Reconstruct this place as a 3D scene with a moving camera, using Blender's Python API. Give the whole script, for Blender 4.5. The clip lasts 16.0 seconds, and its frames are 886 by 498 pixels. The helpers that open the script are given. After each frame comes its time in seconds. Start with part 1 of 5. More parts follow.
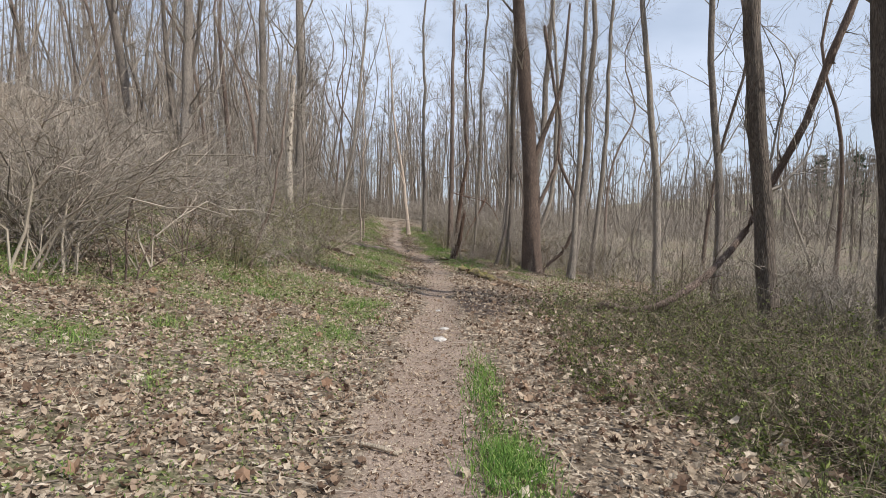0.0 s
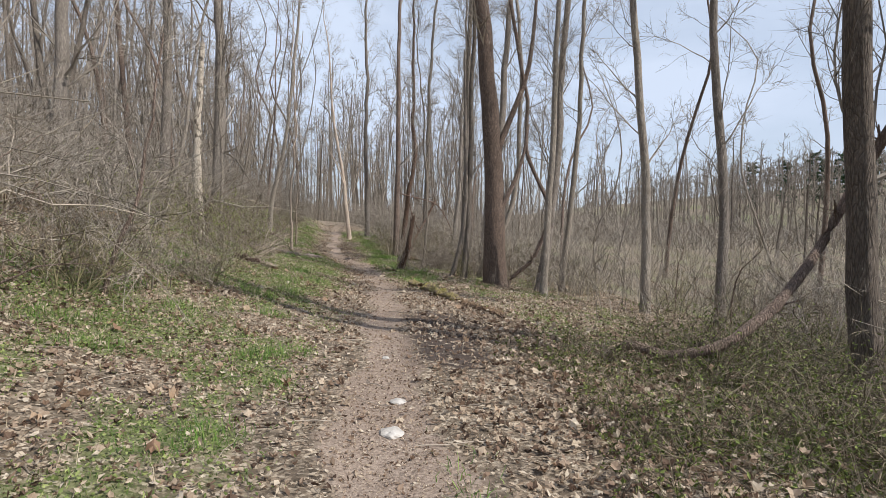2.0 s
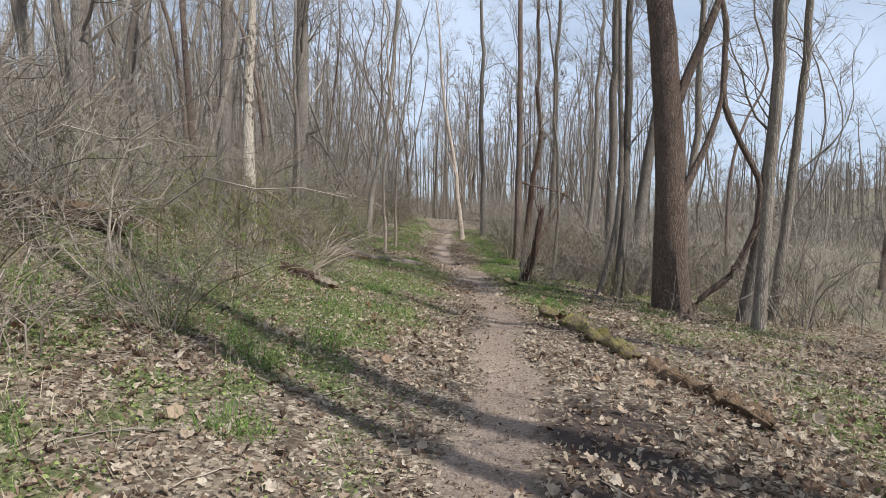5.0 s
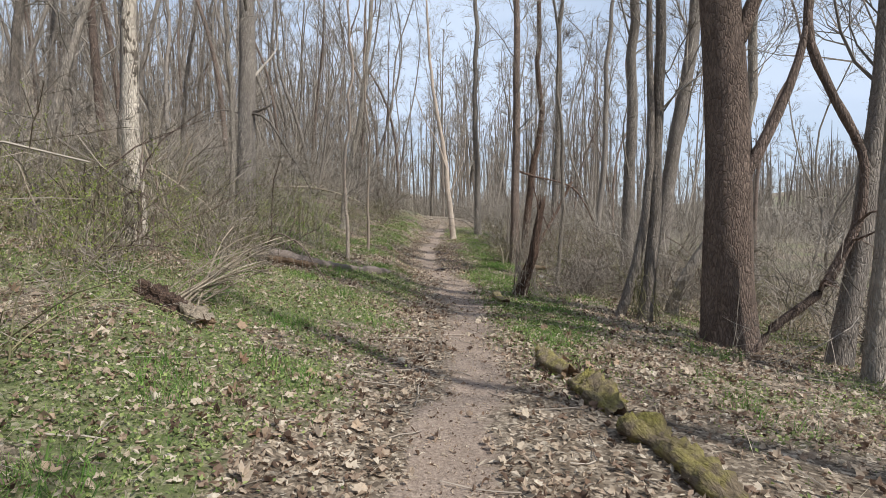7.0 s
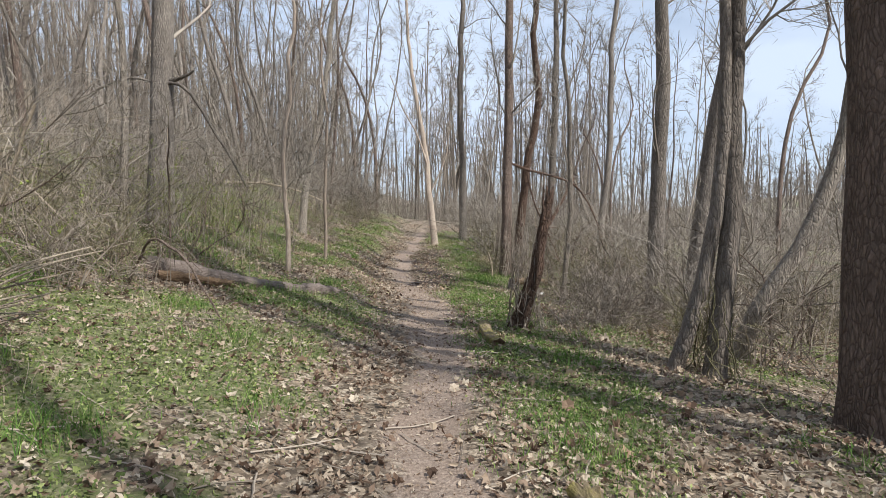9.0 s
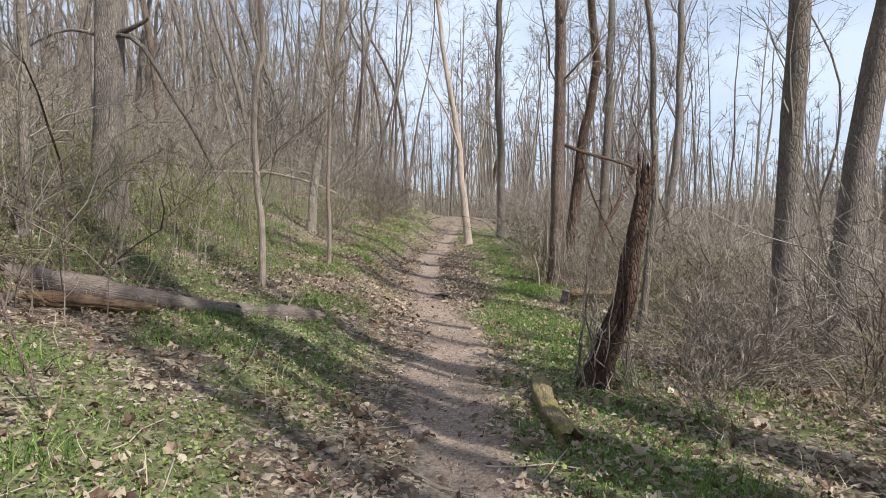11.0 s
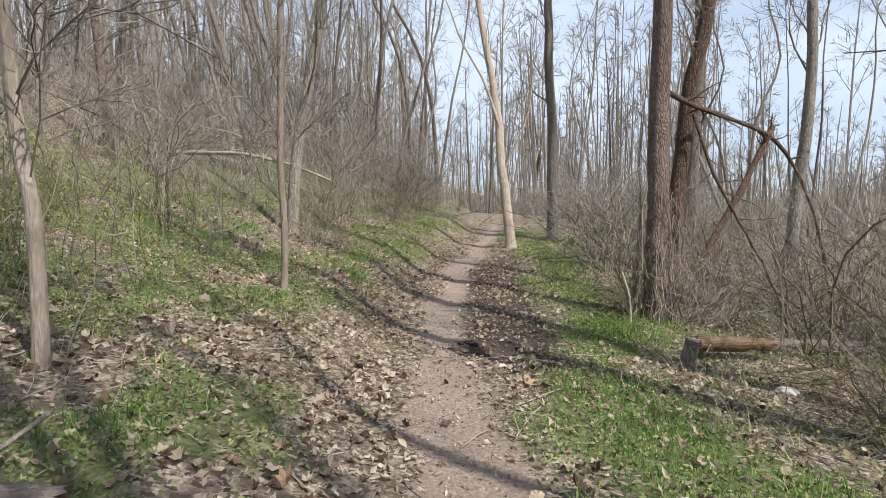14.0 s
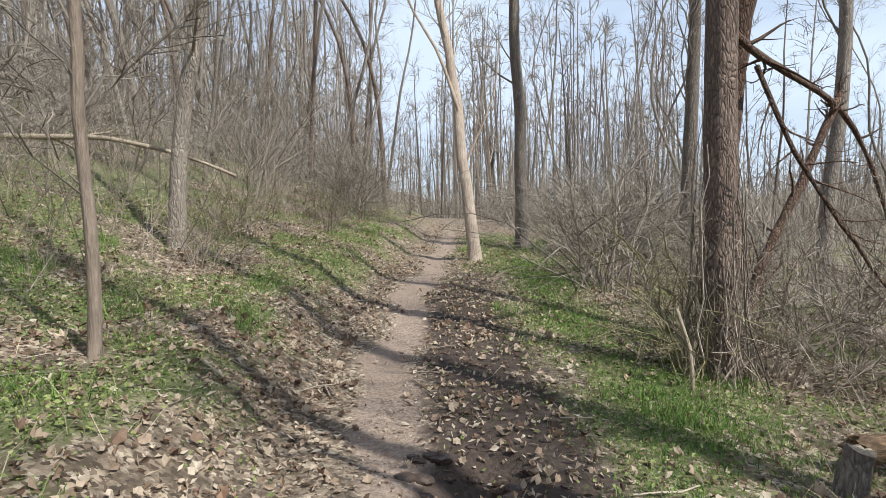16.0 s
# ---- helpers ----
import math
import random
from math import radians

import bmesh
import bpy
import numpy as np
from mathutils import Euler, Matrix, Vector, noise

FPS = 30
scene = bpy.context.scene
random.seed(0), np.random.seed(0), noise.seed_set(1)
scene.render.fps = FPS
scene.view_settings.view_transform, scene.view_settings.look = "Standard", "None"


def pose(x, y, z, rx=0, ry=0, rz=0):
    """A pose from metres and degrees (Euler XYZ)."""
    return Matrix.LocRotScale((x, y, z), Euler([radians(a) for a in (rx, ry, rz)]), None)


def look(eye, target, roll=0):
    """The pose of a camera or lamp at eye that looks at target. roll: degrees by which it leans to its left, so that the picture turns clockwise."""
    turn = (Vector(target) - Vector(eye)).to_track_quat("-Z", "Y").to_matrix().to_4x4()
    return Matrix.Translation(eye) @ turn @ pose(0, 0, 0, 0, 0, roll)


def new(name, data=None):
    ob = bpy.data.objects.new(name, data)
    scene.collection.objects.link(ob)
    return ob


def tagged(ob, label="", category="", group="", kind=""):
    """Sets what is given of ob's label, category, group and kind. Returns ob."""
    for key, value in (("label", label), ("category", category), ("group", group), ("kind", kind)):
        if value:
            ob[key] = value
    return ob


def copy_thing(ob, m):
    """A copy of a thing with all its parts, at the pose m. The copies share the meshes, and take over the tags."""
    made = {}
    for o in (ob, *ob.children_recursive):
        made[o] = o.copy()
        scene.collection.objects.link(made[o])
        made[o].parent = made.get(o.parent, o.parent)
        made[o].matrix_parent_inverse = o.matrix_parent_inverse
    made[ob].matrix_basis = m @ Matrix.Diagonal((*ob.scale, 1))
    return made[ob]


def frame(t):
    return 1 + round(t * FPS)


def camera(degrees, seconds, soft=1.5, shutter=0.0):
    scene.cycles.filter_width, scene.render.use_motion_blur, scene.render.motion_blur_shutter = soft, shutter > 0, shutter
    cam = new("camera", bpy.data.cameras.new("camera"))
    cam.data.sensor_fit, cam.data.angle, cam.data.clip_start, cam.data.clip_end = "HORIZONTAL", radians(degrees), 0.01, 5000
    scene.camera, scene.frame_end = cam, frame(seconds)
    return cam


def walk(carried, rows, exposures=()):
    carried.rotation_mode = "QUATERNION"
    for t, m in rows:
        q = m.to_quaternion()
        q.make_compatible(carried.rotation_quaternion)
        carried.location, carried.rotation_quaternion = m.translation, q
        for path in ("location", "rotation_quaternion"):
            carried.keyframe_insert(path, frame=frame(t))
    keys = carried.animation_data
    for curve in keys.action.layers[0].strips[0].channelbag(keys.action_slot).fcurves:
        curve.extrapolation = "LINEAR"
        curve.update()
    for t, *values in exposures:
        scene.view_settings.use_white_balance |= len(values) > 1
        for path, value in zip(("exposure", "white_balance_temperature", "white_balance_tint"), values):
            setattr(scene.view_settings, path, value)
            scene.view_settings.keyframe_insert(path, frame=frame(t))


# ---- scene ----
cam = camera(73.8, 16.0, 0.5)
METRES, EYE, TILT, LEAN, TURN = 25.9, 1.5, 0.0, 5.0, 0.0
ROWS = [
    (0.0, 0.0, 0.0, 0.0, 0.28, -2.84, -5.66),
    (0.5, -0.0017, 0.0321, 0.0003, -10.47, -2.16, -5.96),
    (1.0, 0.0004, 0.0642, -0.0013, -14.99, -1.7, -5.95),
    (1.5, -0.004, 0.0968, -0.0007, -15.05, -1.24, -5.48),
    (2.0, -0.0035, 0.1294, -0.0014, -5.23, -1.89, -5.78),
    (2.5, -0.0041, 0.1642, -0.0042, 2.99, -3.17, -5.26),
    (3.0, -0.0057, 0.1962, -0.0021, 9.42, -3.12, -5.26),
    (3.5, -0.0042, 0.2283, -0.0014, 17.9, -4.32, -5.38),
    (4.0, -0.0035, 0.2616, 0.0001, 11.91, -3.62, -4.98),
    (4.5, -0.0046, 0.2967, -0.0031, 6.33, -3.09, -5.33),
    (7.0, 0.0059, 0.465, -0.0037, 6.63, -3.43, -4.95),
    (7.5, 0.0035, 0.4968, -0.0025, 5.92, -2.53, -5.24),
    (8.0, 0.0026, 0.5294, -0.0041, 8.61, -3.4, -5.27),
    (8.5, 0.0009, 0.5618, -0.0053, 9.3, -3.21, -5.0),
    (9.0, 0.0026, 0.5935, -0.0062, 5.43, -2.89, -5.17),
    (11.5, -0.0114, 0.7387, -0.0092, 11.84, -3.69, -4.84),
    (12.0, -0.0171, 0.769, -0.0107, 14.28, -3.18, -4.68),
    (12.5, -0.0183, 0.7971, -0.0109, 9.79, -3.23, -4.35),
    (13.0, -0.0217, 0.8252, -0.0123, 10.88, -3.45, -4.32),
    (13.5, -0.0247, 0.8538, -0.0112, 8.58, -3.22, -4.57),
    (14.0, -0.0277, 0.8823, -0.0115, 12.89, -3.93, -4.67),
    (14.5, -0.0335, 0.9108, -0.0103, 10.47, -2.65, -4.14),
    (15.0, -0.0383, 0.9385, -0.0111, 9.32, -3.43, -4.42),
    (15.5, -0.0459, 0.9667, -0.0119, 11.29, -3.3, -4.14),
    (16.0, -0.0502, 0.9929, -0.0128, 8.09, -3.06, -3.98),
]
walk(cam, [(t, pose(0, 0, EYE, TILT, LEAN, TURN) @ pose(METRES * x, METRES * y, METRES * z, 90 + pitch, roll, yaw)) for t, x, y, z, yaw, pitch, roll in ROWS],
     [(0.0, 0.04, 6400, 9), (3.0, 0.07, 6350, 8), (4.5, 0.04, 6150, 7), (7.0, 0.1, 6230, 7), (12.0, 0.28, 6300, 8), (16.0, 0.28, 6260, 6)])

# ---- light: spring sun from behind and to the right, thin cloud ----
SUN_EL, SUN_AZ = 47.0, 122.5          # degrees; azimuth clockwise from +y
sun_dir = Vector((math.sin(radians(SUN_AZ)) * math.cos(radians(SUN_EL)), math.cos(radians(SUN_AZ)) * math.cos(radians(SUN_EL)), math.sin(radians(SUN_EL))))
sun = new("sun", bpy.data.lights.new("sun", "SUN"))
sun.data.energy, sun.data.angle, sun.data.color = 4.95, radians(0.6), (1.0, 0.955, 0.89)
sun.matrix_world = look(sun_dir * 50, (0, 0, 0))

world = bpy.data.worlds.new("sky")
scene.world = world
world.use_nodes = True
wn, wl = world.node_tree.nodes, world.node_tree.links
wn.clear()
sky = wn.new("ShaderNodeTexSky")
sky.sky_type, sky.sun_disc = "NISHITA", False
sky.sun_elevation, sky.sun_rotation = radians(SUN_EL), radians(SUN_AZ)
wtc = wn.new("ShaderNodeTexCoord")
wmap = wn.new("ShaderNodeMapping")
wmap.inputs["Scale"].default_value = (1.0, 1.0, 2.6)
wno = wn.new("ShaderNodeTexNoise")
wno.inputs["Scale"].default_value, wno.inputs["Detail"].default_value = 1.7, 7
wramp = wn.new("ShaderNodeValToRGB")
wramp.color_ramp.elements[0].position, wramp.color_ramp.elements[1].position = 0.34, 0.66
wramp.color_ramp.elements[0].color = (0.3, 0.3, 0.3, 1)
wmix = wn.new("ShaderNodeMixRGB")
wmix.inputs[2].default_value = (6.5, 7.3, 8.9, 1)
wbg = wn.new("ShaderNodeBackground")
wbg.inputs["Strength"].default_value = 0.103
wout = wn.new("ShaderNodeOutputWorld")
wl.new(wtc.outputs["Generated"], wmap.inputs[0])
wl.new(wmap.outputs[0], wno.inputs["Vector"])
wl.new(wno.outputs[0], wramp.inputs[0])
wl.new(wramp.outputs[0], wmix.inputs[0])
wl.new(sky.outputs[0], wmix.inputs[1])
wl.new(wmix.outputs[0], wbg.inputs[0])
wl.new(wbg.outputs[0], wout.inputs[0])


# ---- materials ----
class Mat:
    """A small wrapper to write node materials in few lines."""

    def __init__(self, name, rough=0.9):
        self.m = bpy.data.materials.new(name)
        self.m.use_nodes = True
        self.t = self.m.node_tree
        self.b = self.t.nodes["Principled BSDF"]
        self.b.inputs["Roughness"].default_value = rough
        self.b.inputs["Specular IOR Level"].default_value = 0.25
        self.tc = self.t.nodes.new("ShaderNodeTexCoord")

    def coords(self, scale=(1, 1, 1), space="Object"):
        n = self.t.nodes.new("ShaderNodeMapping")
        n.inputs["Scale"].default_value = scale
        self.t.links.new(self.tc.outputs[space], n.inputs[0])
        return n.outputs[0]

    def noise(self, vec, scale, detail=4, rough=0.6):
        n = self.t.nodes.new("ShaderNodeTexNoise")
        n.inputs["Scale"].default_value, n.inputs["Detail"].default_value, n.inputs["Roughness"].default_value = scale, detail, rough
        self.t.links.new(vec, n.inputs["Vector"])
        return n.outputs[0]

    def noise_color(self, vec, scale):
        n = self.t.nodes.new("ShaderNodeTexNoise")
        n.inputs["Scale"].default_value = scale
        self.t.links.new(vec, n.inputs["Vector"])
        return n.name

    def voronoi(self, vec, scale, out="Distance", feature="F1"):
        n = self.t.nodes.new("ShaderNodeTexVoronoi")
        n.feature = feature
        n.inputs["Scale"].default_value = scale
        self.t.links.new(vec, n.inputs["Vector"])
        return n.outputs[out]

    def ramp(self, fac, stops):
        n = self.t.nodes.new("ShaderNodeValToRGB")
        els = n.color_ramp.elements
        while len(els) < len(stops):
            els.new(0.5)
        for e, (p, c) in zip(els, stops):
            e.position, e.color = p, (*c, 1) if len(c) == 3 else c
        self.t.links.new(fac, n.inputs[0])
        return n.outputs[0]

    def mix(self, fac, a, b, kind="MIX"):
        n = self.t.nodes.new("ShaderNodeMixRGB")
        n.blend_type = kind
        for i, v in enumerate((fac, a, b)):
            if isinstance(v, (int, float)):
                n.inputs[i].default_value = v if i == 0 else (v, v, v, 1)
            elif isinstance(v, tuple):
                n.inputs[i].default_value = (*v, 1)
            else:
                self.t.links.new(v, n.inputs[i])
        return n.outputs[0]

    def math(self, op, a, b=0.0):
        n = self.t.nodes.new("ShaderNodeMath")
        n.operation, n.use_clamp = op, False
        for i, v in enumerate((a, b)):
            if isinstance(v, (int, float)):
                n.inputs[i].default_value = v
            else:
                self.t.links.new(v, n.inputs[i])
        return n.outputs[0]

    def attr(self, name):
        n = self.t.nodes.new("ShaderNodeAttribute")
        n.attribute_name = name
        return n.outputs["Fac"]

    def island(self):
        return self.t.nodes.new("ShaderNodeNewGeometry").outputs["Random Per Island"]

    def chance(self):
        return self.t.nodes.new("ShaderNodeObjectInfo").outputs["Random"]

    def bump(self, height, strength=0.5, dist=0.02):
        n = self.t.nodes.new("ShaderNodeBump")
        n.inputs["Strength"].default_value, n.inputs["Distance"].default_value = strength, dist
        self.t.links.new(height, n.inputs["Height"])
        self.t.links.new(n.outputs[0], self.b.inputs["Normal"])

    def color(self, c):
        if isinstance(c, tuple):
            self.b.inputs["Base Color"].default_value = (*c, 1)
        else:
            self.t.links.new(c, self.b.inputs["Base Color"])
        return self.m

    def thin(self, c, amount=0.4):
        """Leaves: part of the light goes through."""
        tr = self.t.nodes.new("ShaderNodeBsdfTranslucent")
        mx = self.t.nodes.new("ShaderNodeMixShader")
        mx.inputs[0].default_value = amount
        self.t.links.new(c, tr.inputs[0])
        self.t.links.new(self.b.outputs[0], mx.inputs[1])
        self.t.links.new(tr.outputs[0], mx.inputs[2])
        self.t.links.new(mx.outputs[0], self.t.nodes["Material Output"].inputs[0])
        return self.color(c)


def bark(name, dark, light, ridge=30.0, moss=0.0, patch=None, stretch=0.3, crack=0.4):
    """Furrowed bark: cracked plates longer than wide, grain within them, blotches of lichen and weather."""
    k = Mat(name, 0.92)
    long = k.coords((1, 1, stretch))
    warp = k.mix(0.14, long, k.t.nodes[k.noise_color(long, 6)].outputs["Color"], "ADD")
    grain = k.noise(k.coords((1, 1, 0.2)), ridge * 2.2, 5, 0.7)
    cracks = k.voronoi(warp, ridge, "Distance", "DISTANCE_TO_EDGE")
    plates = k.voronoi(warp, ridge, "Color")
    sp = k.t.nodes.new("ShaderNodeSeparateColor")
    k.t.links.new(plates, sp.inputs[0])
    mid = tuple((p + q) / 2 for p, q in zip(dark, light))
    c = k.ramp(grain, [(0.28, tuple(0.7 * v for v in mid)), (0.52, mid), (0.75, light)])
    c = k.mix(0.9 * crack, c, k.ramp(sp.outputs[0], [(0, (0.6, 0.6, 0.6)), (1, (1.35, 1.33, 1.3))]), "MULTIPLY")
    if patch:
        c = k.mix(k.ramp(k.noise(k.coords((1, 1, 0.5)), 5.5, 7, 0.65), [(0.42, (0, 0, 0)), (0.46, (1, 1, 1))]), c, patch)
    c = k.mix(k.ramp(cracks, [(0.0, (crack, crack, crack)), (0.13, (0, 0, 0))]), c, dark)
    c = k.mix(0.6, c, k.ramp(k.noise(k.coords(), 2.2, 5), [(0.3, (0.68, 0.66, 0.64)), (0.7, (1.25, 1.25, 1.25))]), "MULTIPLY")
    c = k.mix(1.0, c, k.ramp(k.chance(), [(0, (0.75, 0.73, 0.71)), (1, (1.2, 1.2, 1.2))]), "MULTIPLY")
    if moss:
        c = k.mix(k.ramp(k.noise(k.coords(), 5, 6), [(0.62 - 0.25 * moss, (0, 0, 0)), (0.8 - 0.2 * moss, (1, 1, 1))]), c, k.ramp(grain, [(0.3, (0.13, 0.11, 0.03)), (0.7, (0.4, 0.34, 0.1))]))
    h = k.math("ADD", k.math("MULTIPLY", k.math("MINIMUM", cracks, 0.22), 4.0 * crack), k.math("MULTIPLY", grain, 0.7))
    k.bump(h, 1.0, 0.03)
    return k.color(c)


M_BARK = bark("bark_grey_brown", (0.07, 0.058, 0.05), (0.42, 0.365, 0.315), 30)
M_BARK_DARK = bark("bark_dark", (0.05, 0.037, 0.031), (0.42, 0.315, 0.26), 34, stretch=0.3, crack=0.5)
M_BARK_FURROW = bark("bark_furrowed", (0.04, 0.032, 0.028), (0.33, 0.275, 0.23), 32, stretch=0.14, crack=0.5)
M_BARK_PALE = bark("bark_pale", (0.13, 0.108, 0.088), (0.5, 0.44, 0.375), 26)
M_BARK_BROWN = bark("bark_red_brown", (0.035, 0.023, 0.018), (0.27, 0.175, 0.13), 30, stretch=0.4, crack=0.55)
M_DEAD = bark("bare_dead_wood", (0.2, 0.16, 0.12), (0.56, 0.47, 0.36), 30, stretch=0.05, crack=0.12)
M_SNAG = bark("peeling_snag", (0.06, 0.048, 0.038), (0.3, 0.25, 0.2), 26, patch=(0.62, 0.54, 0.45))
M_WHITE = bark("pale_peeled_bark", (0.24, 0.185, 0.145), (0.56, 0.465, 0.385), 24, stretch=0.05, crack=0.12)
M_LOG = bark("weathered_log", (0.08, 0.062, 0.054), (0.44, 0.36, 0.315), 30, stretch=0.05, crack=0.12)
M_MOSS = bark("mossy_log", (0.06, 0.045, 0.03), (0.36, 0.28, 0.19), 30, moss=0.9, crack=0.15)
M_ROT = bark("rotten_wood", (0.07, 0.042, 0.028), (0.42, 0.29, 0.185), 30, stretch=0.06, crack=0.15)


def twig_mat(name, a, b):
    k = Mat(name, 0.85)
    c = k.ramp(k.island(), [(0, a), (1, b)])
    return k.color(c)


M_TWIG = twig_mat("twigs_grey_brown", (0.095, 0.08, 0.066), (0.41, 0.355, 0.295))
M_TWIG_TAN = twig_mat("twigs_tan", (0.12, 0.098, 0.078), (0.4, 0.335, 0.27))
M_TWIG_OLIVE = twig_mat("twigs_olive", (0.09, 0.08, 0.045), (0.27, 0.24, 0.13))
M_CANE = twig_mat("bramble_canes", (0.07, 0.055, 0.038), (0.25, 0.205, 0.14))
M_TWIG_PALE = twig_mat("twigs_pale", (0.14, 0.115, 0.088), (0.42, 0.36, 0.285))
M_STRAW = twig_mat("dry_grass", (0.26, 0.21, 0.14), (0.54, 0.46, 0.33))


def leaf_mat(name, stops, amount=0.3):
    k = Mat(name, 0.75)
    c = k.ramp(k.island(), stops)
    c = k.mix(0.35, c, k.ramp(k.noise(k.coords(), 40, 3), [(0.3, (0.55, 0.5, 0.45)), (0.7, (1.15, 1.15, 1.15))]), "MULTIPLY")
    return k.thin(c, amount)


M_LEAF = leaf_mat("dead_leaves", [(0, (0.07, 0.043, 0.03)), (0.22, (0.24, 0.16, 0.112)), (0.5, (0.42, 0.32, 0.235)), (0.8, (0.53, 0.43, 0.325)), (1, (0.66, 0.57, 0.455))])
M_BRAMBLE = leaf_mat("bramble_leaf_green", [(0, (0.045, 0.062, 0.018)), (0.5, (0.14, 0.175, 0.045)), (1, (0.33, 0.38, 0.12))])
M_GREEN = leaf_mat("green_leaves", [(0, (0.08, 0.115, 0.036)), (0.5, (0.2, 0.25, 0.08)), (1, (0.4, 0.44, 0.17))])
M_GRASS = leaf_mat("grass_blades", [(0, (0.06, 0.14, 0.028)), (0.6, (0.16, 0.285, 0.056)), (1, (0.35, 0.45, 0.14))])
M_BUD = leaf_mat("spring_buds", [(0, (0.16, 0.21, 0.04)), (1, (0.34, 0.39, 0.1))])
M_PINE = leaf_mat("evergreen_needles", [(0, (0.018, 0.04, 0.018)), (1, (0.05, 0.085, 0.035))], 0.1)

k = Mat("stone", 0.85)
k.bump(k.noise(k.coords(), 18, 6), 0.5, 0.01)
M_STONE = k.color(k.ramp(k.noise(k.coords(), 9, 5), [(0.3, (0.3, 0.27, 0.24)), (0.7, (0.55, 0.51, 0.47))]))
k = Mat("wet_mud", 0.35)
k.bump(k.noise(k.coords(), 24, 5), 0.8, 0.02)
M_MUD = k.color(k.ramp(k.noise(k.coords(), 12, 5), [(0.3, (0.03, 0.02, 0.016)), (0.7, (0.1, 0.07, 0.055))]))

# woodland floor: trodden earth, leaf mould, moss and grass
k = Mat("woodland_floor", 0.95)
v = k.coords()
path_m, mud_shade_m, green_m = k.attr("trodden"), k.attr("muddy"), k.attr("grassy")
fine, mid, wide = k.noise(v, 38, 6, 0.7), k.noise(v, 7, 6, 0.65), k.noise(v, 0.8, 4)
flake = k.voronoi(k.mix(0.05, v, k.t.nodes[k.noise_color(v, 22)].outputs["Color"], "ADD"), 38, "Color")
fl = k.t.nodes.new("ShaderNodeSeparateColor")
k.t.links.new(flake, fl.inputs[0])
litter = k.ramp(fl.outputs[0], [(0, (0.045, 0.033, 0.023)), (0.35, (0.2, 0.15, 0.107)), (0.75, (0.4, 0.318, 0.232)), (1, (0.6, 0.5, 0.385))])
litter = k.mix(k.ramp(mid, [(0.38, (0, 0, 0)), (0.62, (0.85, 0.85, 0.85))]), litter, (0.09, 0.068, 0.048))
green = k.ramp(fine, [(0.3, (0.05, 0.08, 0.02)), (0.5, (0.12, 0.16, 0.045)), (0.72, (0.22, 0.25, 0.09))])
gm = k.math("ADD", green_m, k.math("MULTIPLY", k.math("SUBTRACT", mid, 0.5), 1.6))
c = k.mix(k.ramp(gm, [(0.45, (0, 0, 0)), (1.0, (0.62, 0.62, 0.62))]), litter, green)
earth = k.ramp(fine, [(0.3, (0.14, 0.1, 0.076)), (0.5, (0.31, 0.236, 0.184)), (0.7, (0.5, 0.4, 0.32))])
earth = k.mix(k.ramp(wide, [(0.3, (0, 0, 0)), (0.7, (0.5, 0.5, 0.5))]), earth, (0.2, 0.145, 0.11))
pm = k.math("ADD", path_m, k.math("MULTIPLY", k.math("SUBTRACT", mid, 0.5), 1.5))
c = k.mix(k.ramp(pm, [(0.36, (0, 0, 0)), (0.66, (1, 1, 1))]), c, earth)
# mud colour; next to the brambles it also paints in their shade
mm = k.math("ADD", mud_shade_m, k.math("MULTIPLY", k.math("SUBTRACT", mid, 0.5), 1.0))
c = k.mix(k.ramp(mm, [(0.3, (0, 0, 0)), (0.6, (0.9, 0.9, 0.9))]), c, (0.06, 0.043, 0.036))
k.bump(k.math("ADD", fine, k.math("MULTIPLY", mid, 1.5)), 0.7, 0.03)
M_GROUND = k.color(c)


# ---- mesh building ----
def mesh_of(name, verts, faces, mat, smooth=False):
    """A mesh from an array of places and a list of face arrays (triangles or quads)."""
    me = bpy.data.meshes.new(name)
    faces = [f for f in faces if len(f)]
    loops = np.concatenate([f.ravel() for f in faces]).astype(np.int32)
    sizes = np.concatenate([np.full(len(f), f.shape[1]) for f in faces])
    starts = np.concatenate([[0], np.cumsum(sizes)[:-1]]).astype(np.int32)
    me.vertices.add(len(verts))
    me.vertices.foreach_set("co", np.asarray(verts, np.float32).ravel())
    me.loops.add(len(loops))
    me.loops.foreach_set("vertex_index", loops)
    me.polygons.add(len(starts))
    me.polygons.foreach_set("loop_start", starts)
    me.polygons.foreach_set("use_smooth", np.full(len(starts), smooth))
    me.update(calc_edges=True)
    me.validate()
    me.materials.append(mat)
    return me


